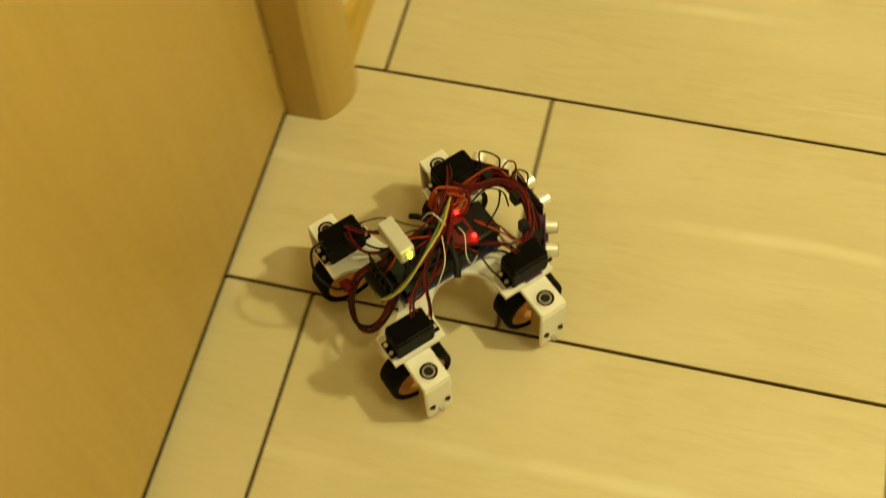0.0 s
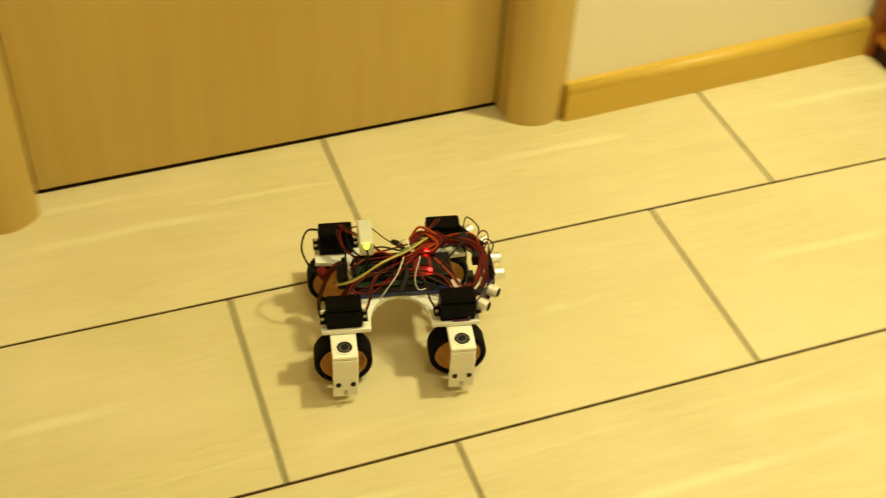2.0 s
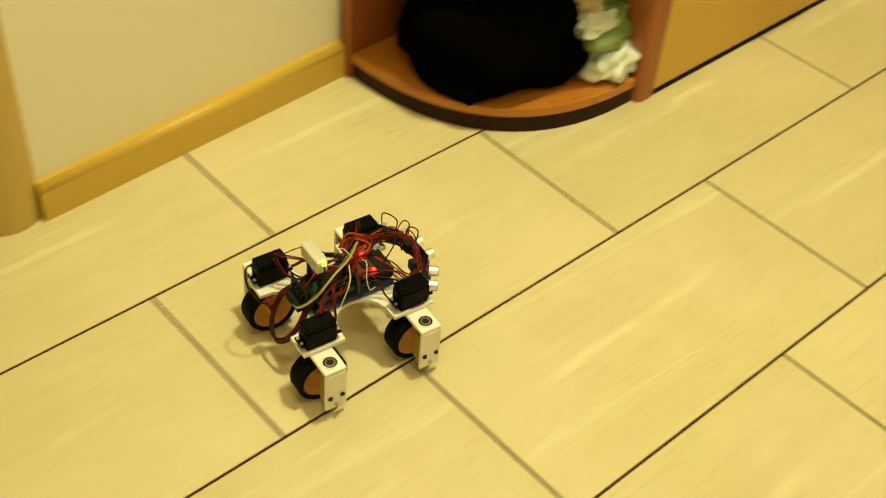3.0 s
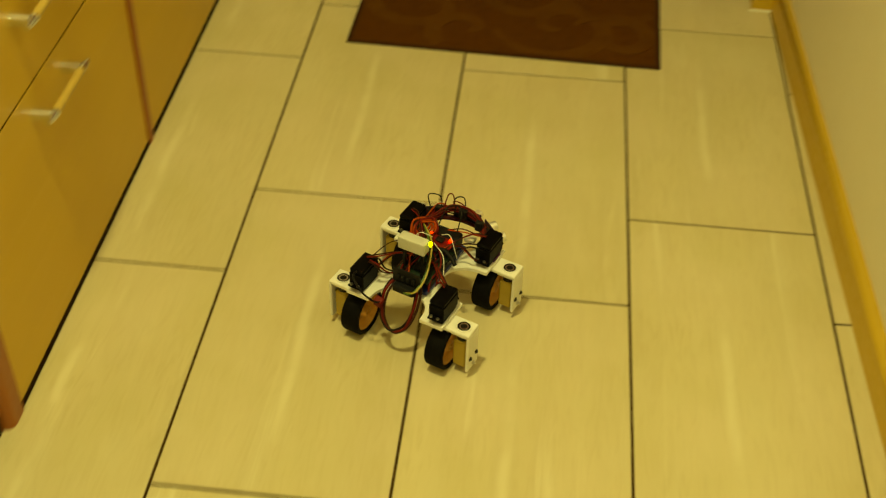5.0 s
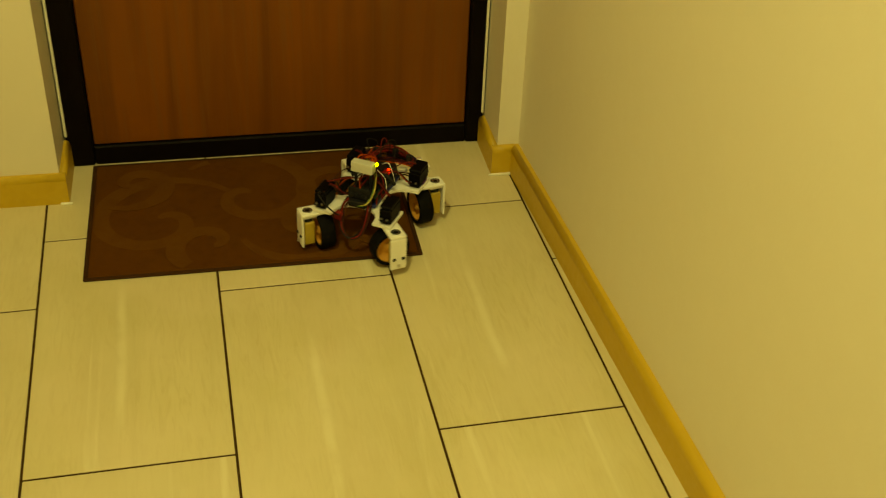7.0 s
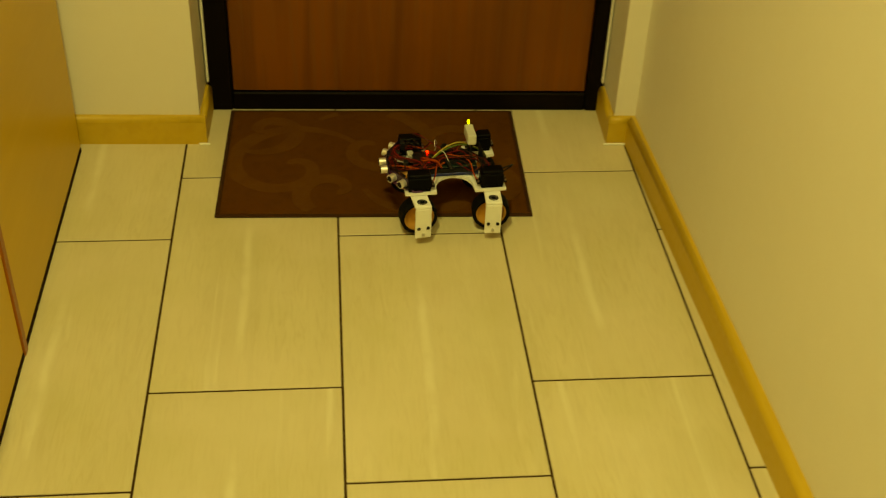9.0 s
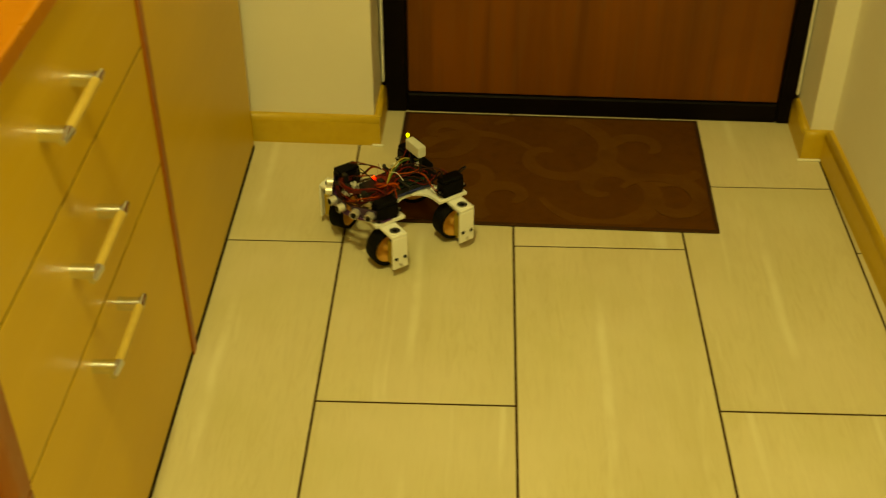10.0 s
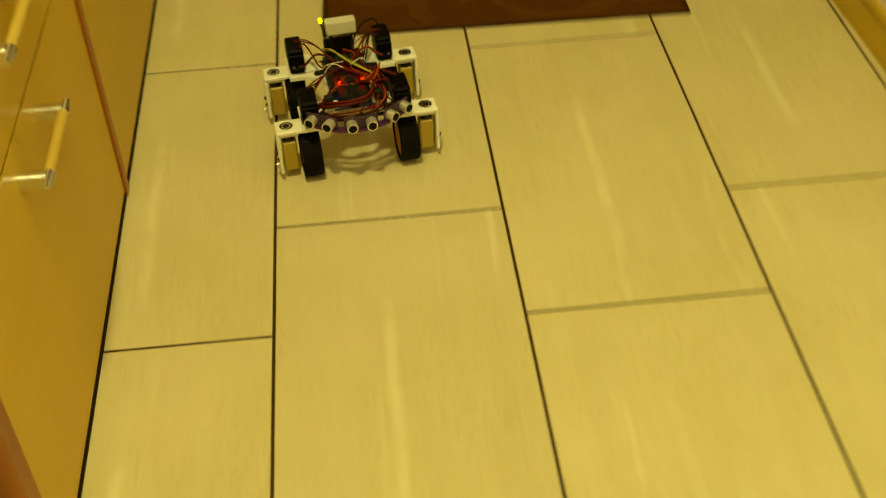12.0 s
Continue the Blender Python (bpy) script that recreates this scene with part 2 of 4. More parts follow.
def cyl(bm, p, axis, r, h, seg=20, m=0, r2=None):
    """A cylinder that starts at p and goes h along axis."""
    a = Vector(axis).normalized()
    q = a.to_track_quat("Z", "Y").to_matrix().to_4x4()
    vs = bmesh.ops.create_cone(bm, cap_ends=True, segments=seg, radius1=r, radius2=r if r2 is None else r2, depth=h, matrix=Matrix.Translation(Vector(p) + a * h / 2) @ q)["verts"]
    for f in {f for v in vs for f in v.link_faces}:
        f.material_index = m
        f.smooth = len(f.verts) == 4
        if len(f.verts) > 4:
            for e in f.edges:
                e.smooth = False


def prism(bm, outline, z0, z1, m=0):
    """A flat plate with the given outline (xy points, counter-clockwise)."""
    lo = [bm.verts.new((x, y, z0)) for x, y in outline]
    hi = [bm.verts.new((x, y, z1)) for x, y in outline]
    n = len(outline)
    fs = [bm.faces.new(lo[::-1]), bm.faces.new(hi)]
    fs += [bm.faces.new((lo[i], lo[(i + 1) % n], hi[(i + 1) % n], hi[i])) for i in range(n)]
    for f in fs:
        f.material_index = m


def lathe(bm, profile, seg=28, m=0, mx=None, close=True):
    """Turns (radius, x) profile points about the x axis; mx: material index for each span."""
    rings = []
    for r, x in profile:
        rings.append([bm.verts.new((x, r * math.cos(2 * math.pi * i / seg), r * math.sin(2 * math.pi * i / seg))) for i in range(seg)])
    k = len(rings)
    for j in range(k if close else k - 1):
        a, b = rings[j], rings[(j + 1) % k]
        for i in range(seg):
            f = bm.faces.new((a[i], b[i], b[(i + 1) % seg], a[(i + 1) % seg]))
            f.material_index = mx[j] if mx else m
            f.smooth = True


def smooth_line(pts, n=8):
    p = [Vector(q) for q in pts]
    p = [2 * p[0] - p[1]] + p + [2 * p[-1] - p[-2]]
    out = []
    for i in range(1, len(p) - 2):
        for k in range(n):
            t = k / n
            out.append(0.5 * (2 * p[i] + (p[i + 1] - p[i - 1]) * t + (2 * p[i - 1] - 5 * p[i] + 4 * p[i + 1] - p[i + 2]) * t * t + (3 * p[i] - p[i - 1] - 3 * p[i + 1] + p[i + 2]) * t ** 3))
    return out + [p[-2]]


def tube(bm, pts, r, seg=6, m=0, n=8):
    line = smooth_line(pts, n)
    rings = []
    side = Vector((0.3, 0.5, 0.8))
    for i, q in enumerate(line):
        d = (line[min(i + 1, len(line) - 1)] - line[max(i - 1, 0)]).normalized()
        side = (side - d * side.dot(d)).normalized()
        up = d.cross(side)
        rings.append([bm.verts.new(q + r * (math.cos(2 * math.pi * k / seg) * side + math.sin(2 * math.pi * k / seg) * up)) for k in range(seg)])
    for a, b in zip(rings, rings[1:]):
        for k in range(seg):
            f = bm.faces.new((a[k], a[(k + 1) % seg], b[(k + 1) % seg], b[k]))
            f.smooth, f.material_index = True, m
    for f in (bm.faces.new(rings[0][::-1]), bm.faces.new(rings[-1])):
        f.material_index = m


def part(name, bm, materials, parent=None, label="", at=None):
    bmesh.ops.recalc_face_normals(bm, faces=bm.faces)
    me = bpy.data.meshes.new(name)
    bm.to_mesh(me)
    bm.free()
    for m in materials if isinstance(materials, (list, tuple)) else (materials,):
        me.materials.append(m)
    ob = new(name, me)
    if parent:
        ob.parent = parent
    if at:
        ob.matrix_basis = at
    return tagged(ob, label)


def bm_box(*a, **k):
    bm = bmesh.new()
    box(bm, *a, **k)
    return bm


def thing(name, label, category, at=None, group="", kind=""):
    ob = new(name)
    ob.empty_display_size = 0.05
    if at:
        ob.matrix_basis = at
    return tagged(ob, label, category, group, kind)


# ---- the hall ----
LW = pose(-0.546, -1.84, 0, 0, 0, 1.2)      # face of the long wall round its door, along its own y
LW2 = pose(-0.536, -1.84, 0, 0, 0, 3.0)     # the same wall between door and shelf
RW = pose(0.931, -0.407, 0, 0, 0, 1.65)      # face of the opposite wall
EW = pose(0.030, 0.334, 0, 0, 0, -1.6)      # face of the wall with the flat door, along its own x
H = 2.45

floor = tagged(part("floor", bm_box(-0.75, 2.44, -3.24, 0.70, -0.12, -0.0016), GROUT), "beige rectangular floor tiles laid in third bond", kind="structure")
tagged(part("ceiling", bm_box(-0.75, 2.44, -3.24, 0.70, H + 0.001, H + 0.1), CEIL), "plain white plastered ceiling", kind="structure")


def wall(name, boxes, at, label):
    bm = bmesh.new()
    for b in boxes:
        box(bm, *b)
    return tagged(part(name, bm, PLASTER, at=at), label, kind="structure")


wall("wall_west", [(-0.16, 0, -1.4, -0.859, 0, H), (-0.16, 0, -0.859, 0.004, 2.1, H)], LW, "cream painted wall beside the beech door")
wall("wall_west_end", [(-0.16, 0, 0.002, 2.6, 0, H)], LW2, "cream painted wall behind the cupboards")
wall("wall_east", [(0, 0.14, -1.25, 0.9, 0, H)], RW, "cream painted plaster wall")
wall("wall_north", [(-0.9, 0, 0, 0.3, 0, H), (0.838, 1.1, 0, 0.3, 0, H), (0, 0.838, 0, 0.3, 2.08, H), (-0.9, 1.1, 0.3, 0.4, 0, H)], EW, "cream wall with a recessed door")
wall("wall_south", [(-0.9, -0.004, -3.25, -3.052, 0, H), (0.86, 2.45, -3.25, -3.052, 0, H), (-0.004, 0.86, -3.25, -3.052, 2.1, H)], None, "cream wall round a beech door")
wall("wall_far_east", [(2.3, 2.45, -3.048, -1.684, 0, H)], None, "plain cream wall")
wall("wall_return", [(1.07, 2.45, -1.68, -1.5, 0, H)], None, "plain cream wall")


def bead(name, at, spans):
    """Corner beads: thin white strips up the edges of the recess."""
    for i, (x0, x1, y0, y1) in enumerate(spans):
        tagged(part(name, bm_box(x0, x1, y0, y1, 0.07, 2.08, bevel=0.002), WHITEPVC, at=at), "thin white strip up the edge of the door frame", kind="structure")


bead("trim", EW, [(0.003, 0.008, 0.116, 0.1225), (0.830, 0.835, 0.116, 0.1225)])


def skirting(at, axis, a, b, off=0.0, depth=0.012, h=0.062):
    """A baseboard with a rounded top along one axis; it stands proud by depth."""
    prof = [(0, 0), (depth, 0), (depth, h * 0.80)] + [(depth * math.cos(k * math.pi / 12) ** 0.6, h * (0.80 + 0.20 * math.sin(k * math.pi / 12))) for k in range(1, 6)] + [(0, h)]
    bm = bmesh.new()
    sides = []
    for v in (a, b):
        sides.append([bm.verts.new((off + d, v, z) if axis == "y" else (v, off - d, z)) for d, z in prof])
    n = len(prof)
    for i in range(n):
        bm.faces.new((sides[0][i], sides[0][(i + 1) % n], sides[1][(i + 1) % n], sides[1][i])).smooth = 1 < i < n - 2
    bm.faces.new(sides[0]), bm.faces.new(sides[1])
    return tagged(part("baseboard", bm, BASEB, at=at), "yellow beech baseboard along the wall foot", kind="structure")


skirting(LW, "y", -1.2, -0.857)
skirting(LW2, "y", 0.003, 0.60, 0.0, 0.019)
skirting(RW, "y", -1.25, 0.72, 0.0, -0.017)
skirting(EW, "x", -0.66, 0.012)
skirting(EW, "x", 0.826, 0.872)
skirting(EW, "y", 0.0, 0.122, 0.0)
skirting(EW, "y", 0.0, 0.122, 0.838, -0.012)
for x0, x1 in ((-0.004, 0.0175), (0.8205, 0.874)):
    tagged(part("trim", bm_box(x0, x1, -0.0165, -0.0122, 0.0, 0.0045, bevel=0.001), WHITEPVC, at=EW), "line of pale sealant at the baseboard corner", kind="structure")
skirting(pose(0, -3.052, 0, 0, 0, 180), "x", 0.004, 0.7)


def casing(name, width, depth, back, h, at, flip=False):
    """A door casing of rounded profile; width runs along local y, it bulges along +x, back is the depth down to the leaf."""
    n = 14
    out = [(depth * math.sin(math.pi * (0.08 + 0.92 * i / n)) ** 0.7, width * i / n) for i in range(n + 1)]
    out = [(-0.002, 0.0)] + [(max(0.002, x), y) for x, y in out[:-1]] + [(0.0, width), (-back, width), (-back, width - 0.02), (-0.002, width - 0.02)]
    if flip:
        out = [(x, -y) for x, y in out]
    bm = bmesh.new()
    prism(bm, out, 0.0, h)
    return tagged(part(name, bm, BEECH, at=at), "rounded pale beech door casing", kind="structure")


def door_in_wall(tag, at, w, leaf_back, gap=0.006):
    """An interior door: opening from y = 0 to w of the frame at, wall face at x = 0, with leaf, casings and a dark
    strip in the gap at its foot.
    """
    casing("trim", 0.088, 0.026, leaf_back, 2.14, at)
    casing("trim", 0.088, 0.026, leaf_back, 2.14, at @ pose(0, w + 0.176, 0), True)
    d = tagged(part(tag, bm_box(-leaf_back - 0.04, -leaf_back, 0.089, w + 0.087, gap, 2.09, bevel=0.002), BEECH, at=at), "closed pale beech veneer door", "door", kind="structure")
    # Solid dark strip in the foot gap stands in for its shade.
    bm = bm_box(-leaf_back - 0.038, -leaf_back - 0.0015, 0.089, w + 0.087, -0.002, gap - 0.0003)
    part("threshold_gap", bm, SHADEPLINTH, d, "dark strip painting the shade in the gap under the door")
    bm = bmesh.new()
    box(bm, -0.02, 0.03, 0.0, w + 0.176, 2.095, 2.18, bevel=0.01)
    part("head_casing", bm, BEECH, d)
    return d


door_in_wall("door_1", LW @ pose(0, -0.857, 0), 0.688, 0.042)
door_in_wall("door_2", pose(0.862, -3.052, 0, 0, 0, 90), 0.69, 0.043, 0.012)

# the flat's own door, set back in its recess
d3 = thing("door_3", "closed brown oak veneer entrance door in dark frame", "door", EW, kind="structure")
bm = bmesh.new()
for b in ((0.003, 0.053, 0.123, 0.2, 0.0, 2.08), (0.801, 0.835, 0.123, 0.2, 0.0, 2.08), (0.053, 0.801, 0.123, 0.2, 2.03, 2.08)):
    box(bm, *b, bevel=0.003)
part("frame", bm, DARKFRAME, d3, "dark brown door frame")
part("leaf", bm_box(0.055, 0.799, 0.133, 0.19, 0.042, 2.029, bevel=0.002), DOORWOOD, d3)
part("kick_rail", bm_box(0.0535, 0.8005, 0.1255, 0.195, 0.0, 0.041, bevel=0.003), DARKFRAME, d3, "dark bottom rail")


# ---- fitted furniture along the long wall ----
CW = pose(-0.202, -0.300, 0, 0, 0, 0.3)      # front of the cupboards; local x into the hall, y along the wall
DEPTH = 0.36


def handle(parent, y, z):
    h = part("handle", bm_wood(y, z), BEECH, parent, "beech bar handle with chrome ends")
    for s in (-1, 1):
        bm = bmesh.new()
        cyl(bm, (0.0, y + s * 0.057, z), (1, 0, 0), 0.0088, 0.0270, 24)
        part("post", bm, CHROME, h, "chrome handle post")
        bm = bmesh.new()
        cyl(bm, (0.027, y + s * 0.0500, z), (0, s, 0), 0.0066, 0.0240, 24, 0, 0.0040)
        part("tip", bm, CHROME, h, "chrome handle tip")


def bm_wood(y, z):
    bm = bmesh.new()
    cyl(bm, (0.027, y - 0.050, z), (0, 1, 0), 0.0058, 0.100, 18)
    return bm


tall = thing("wardrobe", "tall yellow maple wardrobe with plain door", "wardrobe", CW)
part("body", bm_box(-DEPTH, -0.02, 0.022, 0.602, 0.012, 2.1, bevel=0.001), MAPLE, tall)
part("door", bm_box(-0.018, 0.0, 0.014, 0.604, 0.0105, 2.09, bevel=0.0015), MAPLE, tall)
part("side_panel", bm_box(-DEPTH, 0.003, -0.006, 0.012, 0.0, 2.1, bevel=0.001), CHERRY, tall, "reddish cherry side panel")
part("plinth", bm_box(-DEPTH, 0.0010, 0.014, 0.602, 0.0, 0.0090), SHADEPLINTH, tall, "dark plinth strip")

chest = thing("chest_of_drawers", "yellow maple chest of three drawers with orange top", "chest of drawers", CW)
part("body", bm_box(-DEPTH, -0.021, -0.602, -0.008, 0.014, 0.721, bevel=0.001), MAPLE, chest)
part("worktop", bm_box(-DEPTH, 0.006, -0.641, -0.0075, 0.7235, 0.746, bevel=0.003, seg=2), SHELFTOP, chest, "orange cherry top")
part("upstand", bm_box(-DEPTH, -0.10, -0.640, -0.009, 0.7465, 0.757, bevel=0.002), SHELFTOP, chest)
part("side_panel", bm_box(-DEPTH, -0.034, -0.640, -0.604, 0.0, 0.721, bevel=0.002), CHERRY, chest, "reddish cherry side panel")
part("plinth", bm_box(-DEPTH, 0.0010, -0.602, -0.008, 0.0, 0.0090), SHADEPLINTH, chest, "dark plinth strip")
# Dark strips fill the drawer seams to draw the shade in them.
for z in (0.3555, 0.5345):
    part("drawer_gap", bm_box(-0.0205, -0.0008, -0.638, -0.009, z - 0.0015, z + 0.0015), SHADEPLINTH, chest, "dark strip painting the shade between drawers")
for z0, z1, hz in ((0.0105, 0.3539, 0.319), (0.3571, 0.5329, 0.457), (0.5361, 0.721, 0.630)):
    dr = part("drawer", bm_box(-0.019, 0.0, -0.601, -0.009, z0, z1, bevel=0.0006), MAPLE, chest)
    bm = bmesh.new()
    r, foot = 0.013, z0 if z0 > 0.1 else 0.0
    curve = [(0.003 - r + r * math.sin(k * math.pi / 10), -0.640 + r - r * math.cos(k * math.pi / 10)) for k in range(6)]
    prism(bm, [(-0.032, -0.603), (-0.032, -0.640)] + curve + [(0.003, -0.603)], foot, z1)
    part("edge_strip", bm, CHERRY, dr, "rounded reddish cherry edge strip")
    handle(dr, -0.327, hz)

# rounded end unit
corner = thing("corner_shelf", "open cherry corner shelf with rounded boards", "shelf", pose(-0.202, -0.943, 0, 0, 0, 0.3))
RX, RY = 0.352, 0.328


def quarter(shrink=0.0, n=22, e=2.4):
    pts = [(-RX + 0.004, -0.001)]
    for i in range(n + 1):
        a = math.pi / 2 * i / n
        c, s = math.cos(a) ** (2 / e), math.sin(a) ** (2 / e)
        pts.append((-RX + 0.004 + (RX - shrink - 0.008) * s, -0.001 - (RY - shrink) * c))
    return pts


for z0, z1, nm in ((0.032, 0.047, "bottom_board"), (0.290, 0.310, "shelf_board"), (0.7235, 0.746, "top_board")):
    bm = bmesh.new()
    prism(bm, quarter(), z0, z1)
    part(nm, bm, SHELFTOP, corner, "orange cherry board with rounded edge")
bm = bmesh.new()
prism(bm, quarter(0.003), 0.0, 0.0315)
part("plinth", bm, PLINTH, corner, "dark brown recessed plinth")
part("back_panel", bm_box(-RX - 0.006, -RX + 0.016, -RY - 0.006, -0.001, 0.0, 0.721, bevel=0.002), CHERRY, corner, "reddish cherry back panel")


def crumple(name, at, size, amp, freq, material, label, category, seed, flat=0.0):
    bm = bmesh.new()
    bmesh.ops.create_icosphere(bm, subdivisions=4, radius=1)
    for v in bm.verts:
        p = v.co.copy()
        q = p * freq + Vector((seed, seed * 2.3, -seed))
        k = 1 + amp * noise.noise(q) + amp * 0.5 * abs(noise.noise(q * 2.4)) + amp * 0.25 * noise.noise(q * 5.5)
        v.co = Vector((p.x * size[0], p.y * size[1], p.z * size[2])) * k
        v.co.z = max(v.co.z, -size[2] * flat)
    z = min(v.co.z for v in bm.verts)
    for v in bm.verts:
        v.co.z -= z
    for f in bm.faces:
        f.smooth = True
    return tagged(part(name, bm, material, at=at), label, category)


sack = thing("black_bag", "soft black cloth bag slumped on the corner shelf", "bag", pose(-0.392, -1.086, 0.0475))
c = crumple("bag_body", None, (0.148, 0.156, 0.126), 0.16, 1.6, BAGBLACK, "", "", 3.0, 0.62)
c.parent = sack
bm = bmesh.new()
tube(bm, [(0.06, -0.09, 0.15), (0.09, -0.11, 0.11), (0.08, -0.12, 0.06), (0.03, -0.135, 0.03), (-0.03, -0.135, 0.05), (-0.05, -0.11, 0.12)], 0.006)
part("strap", bm, BAGBLACK, sack)
crumple("black_shoe", pose(-0.372, -1.205, 0.0475, 0, 0, 8), (0.072, 0.034, 0.030), 0.22, 1.8, BAGBLACK, "black shoe lying on the corner shelf", "shoe", 8.0, 0.6)
bag = thing("plastic_bag", "crumpled white and green plastic bag on the corner shelf", "bag", pose(-0.258, -0.982, 0.0475))
for nm, size, amp, freq, material, label, seed, flat, at in (
        ("film", (0.036, 0.044, 0.036), 0.50, 2.4, BAGFILM, "crumpled white film", 5.0, 0.7, pose(0.012, 0.008, 0.004, 0, 0, 15)),
        ("green_print", (0.050, 0.062, 0.040), 0.45, 1.9, BAGGREEN, "green printed film", 11.0, 0.9, pose(-0.014, 0.000, 0.046, 0, -15, 0)),
        ("paper", (0.054, 0.066, 0.046), 0.45, 1.9, BAGTAN, "tan paper wrapping", 14.0, 0.9, pose(-0.048, -0.022, 0.092, 0, -20, 0)),
        ("loose_film", (0.022, 0.052, 0.010), 0.5, 2.0, BAGFILM, "loose white film", 21.0, 0.9, pose(-0.006, -0.016, 0.102, 0, 25, 15))):
    c = crumple(nm, None, size, amp, freq, material, label, "", seed, flat)
    c.parent, c.matrix_basis = bag, at

# ---- door mat ----
mat_at = pose(0.072, 0.062, 0, 0, 0, -1.5)
rug = thing("door_mat", "brown swirl-patterned door mat on the tiles", "mat", mat_at)
MW, MD = 0.594, 0.388
bm = bmesh.new()
box(bm, 0.008, MW - 0.008, 0.008, MD - 0.008, 0.0, 0.0052, bevel=0.0015)
part("carpet_face", bm, RUG, rug)
bm = bmesh.new()
for b in ((0, MW, 0, 0.0085), (0, MW, MD - 0.0085, MD), (0, 0.0085, 0.0085, MD - 0.0085), (MW - 0.0085, MW, 0.0085, MD - 0.0085)):
    box(bm, *b, 0.0, 0.0046, bevel=0.0018)
part("binding", bm, RUGEDGE, rug, "dark brown bound edge")


def swirl(cx, cy, r0, turns, start, top):
    """A flat raised band that curls in to a point."""
    pts = []
    steps = 46
    for i in range(steps + 1):
        t = i / steps
        a = start + turns * 2 * math.pi * t
        r = r0 * (1 - t) ** 0.9 + 0.006
        pts.append((cx + r * math.cos(a), cy + r * math.sin(a), (0.030 * (1 - t) ** 0.4 + 0.008) * min(1, 0.3 + 3 * t)))
    bm = bmesh.new()
    prev = None
    for i, (x, y, w) in enumerate(pts):
        x2, y2, _ = pts[min(i + 1, steps)]
        x1, y1, _ = pts[max(i - 1, 0)]
        d = Vector((x2 - x1, y2 - y1)).normalized()
        ins = 0.012 < x < MW - 0.012 and 0.012 < y < MD - 0.012
        cl = lambda px, py: (min(max(px, 0.012), MW - 0.012), min(max(py, 0.012), MD - 0.012))
        ax, ay = cl(x - d.y * w / 2, y + d.x * w / 2)
        bx, by = cl(x + d.y * w / 2, y - d.x * w / 2)
        cur = (bm.verts.new((ax, ay, 0.0048)), bm.verts.new((ax, ay, top)), bm.verts.new((bx, by, top)), bm.verts.new((bx, by, 0.0048))) if ins else None
        if cur and prev:
            for k in range(3):
                bm.faces.new((prev[k], prev[k + 1], cur[k + 1], cur[k]))
        prev = cur
    if len(bm.faces) < 3:
        bm.free()
        return
    part("swirl", bm, RUGSWIRL, rug, "lighter tan swirl")


for i, (cx, cy, r0, turns, st) in enumerate(((0.13, 0.17, 0.15, 1.15, 0.6), (0.30, 0.24, 0.15, -1.1, 2.4), (0.40, 0.12, 0.12, 1.2, 3.4), (0.48, 0.26, 0.13, -1.1, 0.3), (0.08, 0.30, 0.08, 0.9, 4.2), (0.22, 0.08, 0.08, -0.9, 5.0), (0.51, 0.09, 0.085, -1.0, 2.7))):
    swirl(cx, cy, r0, turns, st, 0.0056 + 0.0002 * i)


# ---- the robot ----
robot = thing("robot", "four-wheeled white hobby robot covered in loose wires", "robot")
PX, PY = 0.060, 0.068
CZ = 0.0815


def chassis():
    """An X-shaped plate with a pad under each steering motor and round bites between the arms."""
    pts = []
    for sx, sy in ((1, 1), (-1, 1), (-1, -1), (1, -1)):
        pad = [(0.0748, 0.044), (0.0748, 0.0920), (0.0500, 0.0920)]
        pad = [(sx * x, sy * y) for x, y in pad]
        if sx * sy < 0:
            pad = pad[::-1]
        pts.append(pad)
    out = []
    for i, pad in enumerate(pts):
        out += pad
        nxt = pts[(i + 1) % 4]
        a, b = Vector(pad[-1]), Vector(nxt[0])
        mid = (a + b) / 2
        inward = -mid.normalized()
        depth = 0.050 if abs(mid.x) > abs(mid.y) else 0.042
        for k in range(0, 13):
            t = math.pi * k / 12
            q = mid + (a - mid) * math.cos(t) * 0.80 + inward * depth * math.sin(t) ** 0.7
            out.append((q.x, q.y))
    bm = bmesh.new()
    prism(bm, out, CZ, CZ + 0.005)
    return bm


part("chassis", chassis(), PLA, robot, "white printed chassis plate")


def ring_plate(bm, cx, cy, ro, ri, z0, z1, seg=22, m=0):
    vs = []
    for r, z in ((ro, z0), (ro, z1), (ri, z1), (ri, z0)):
        vs.append([bm.verts.new((cx + r * math.cos(2 * math.pi * i / seg), cy + r * math.sin(2 * math.pi * i / seg), z)) for i in range(seg)])
    for j in range(4):
        for i in range(seg):
            f = bm.faces.new((vs[j][i], vs[j][(i + 1) % seg], vs[(j + 1) % 4][(i + 1) % seg], vs[(j + 1) % 4][i]))
            f.material_index = m


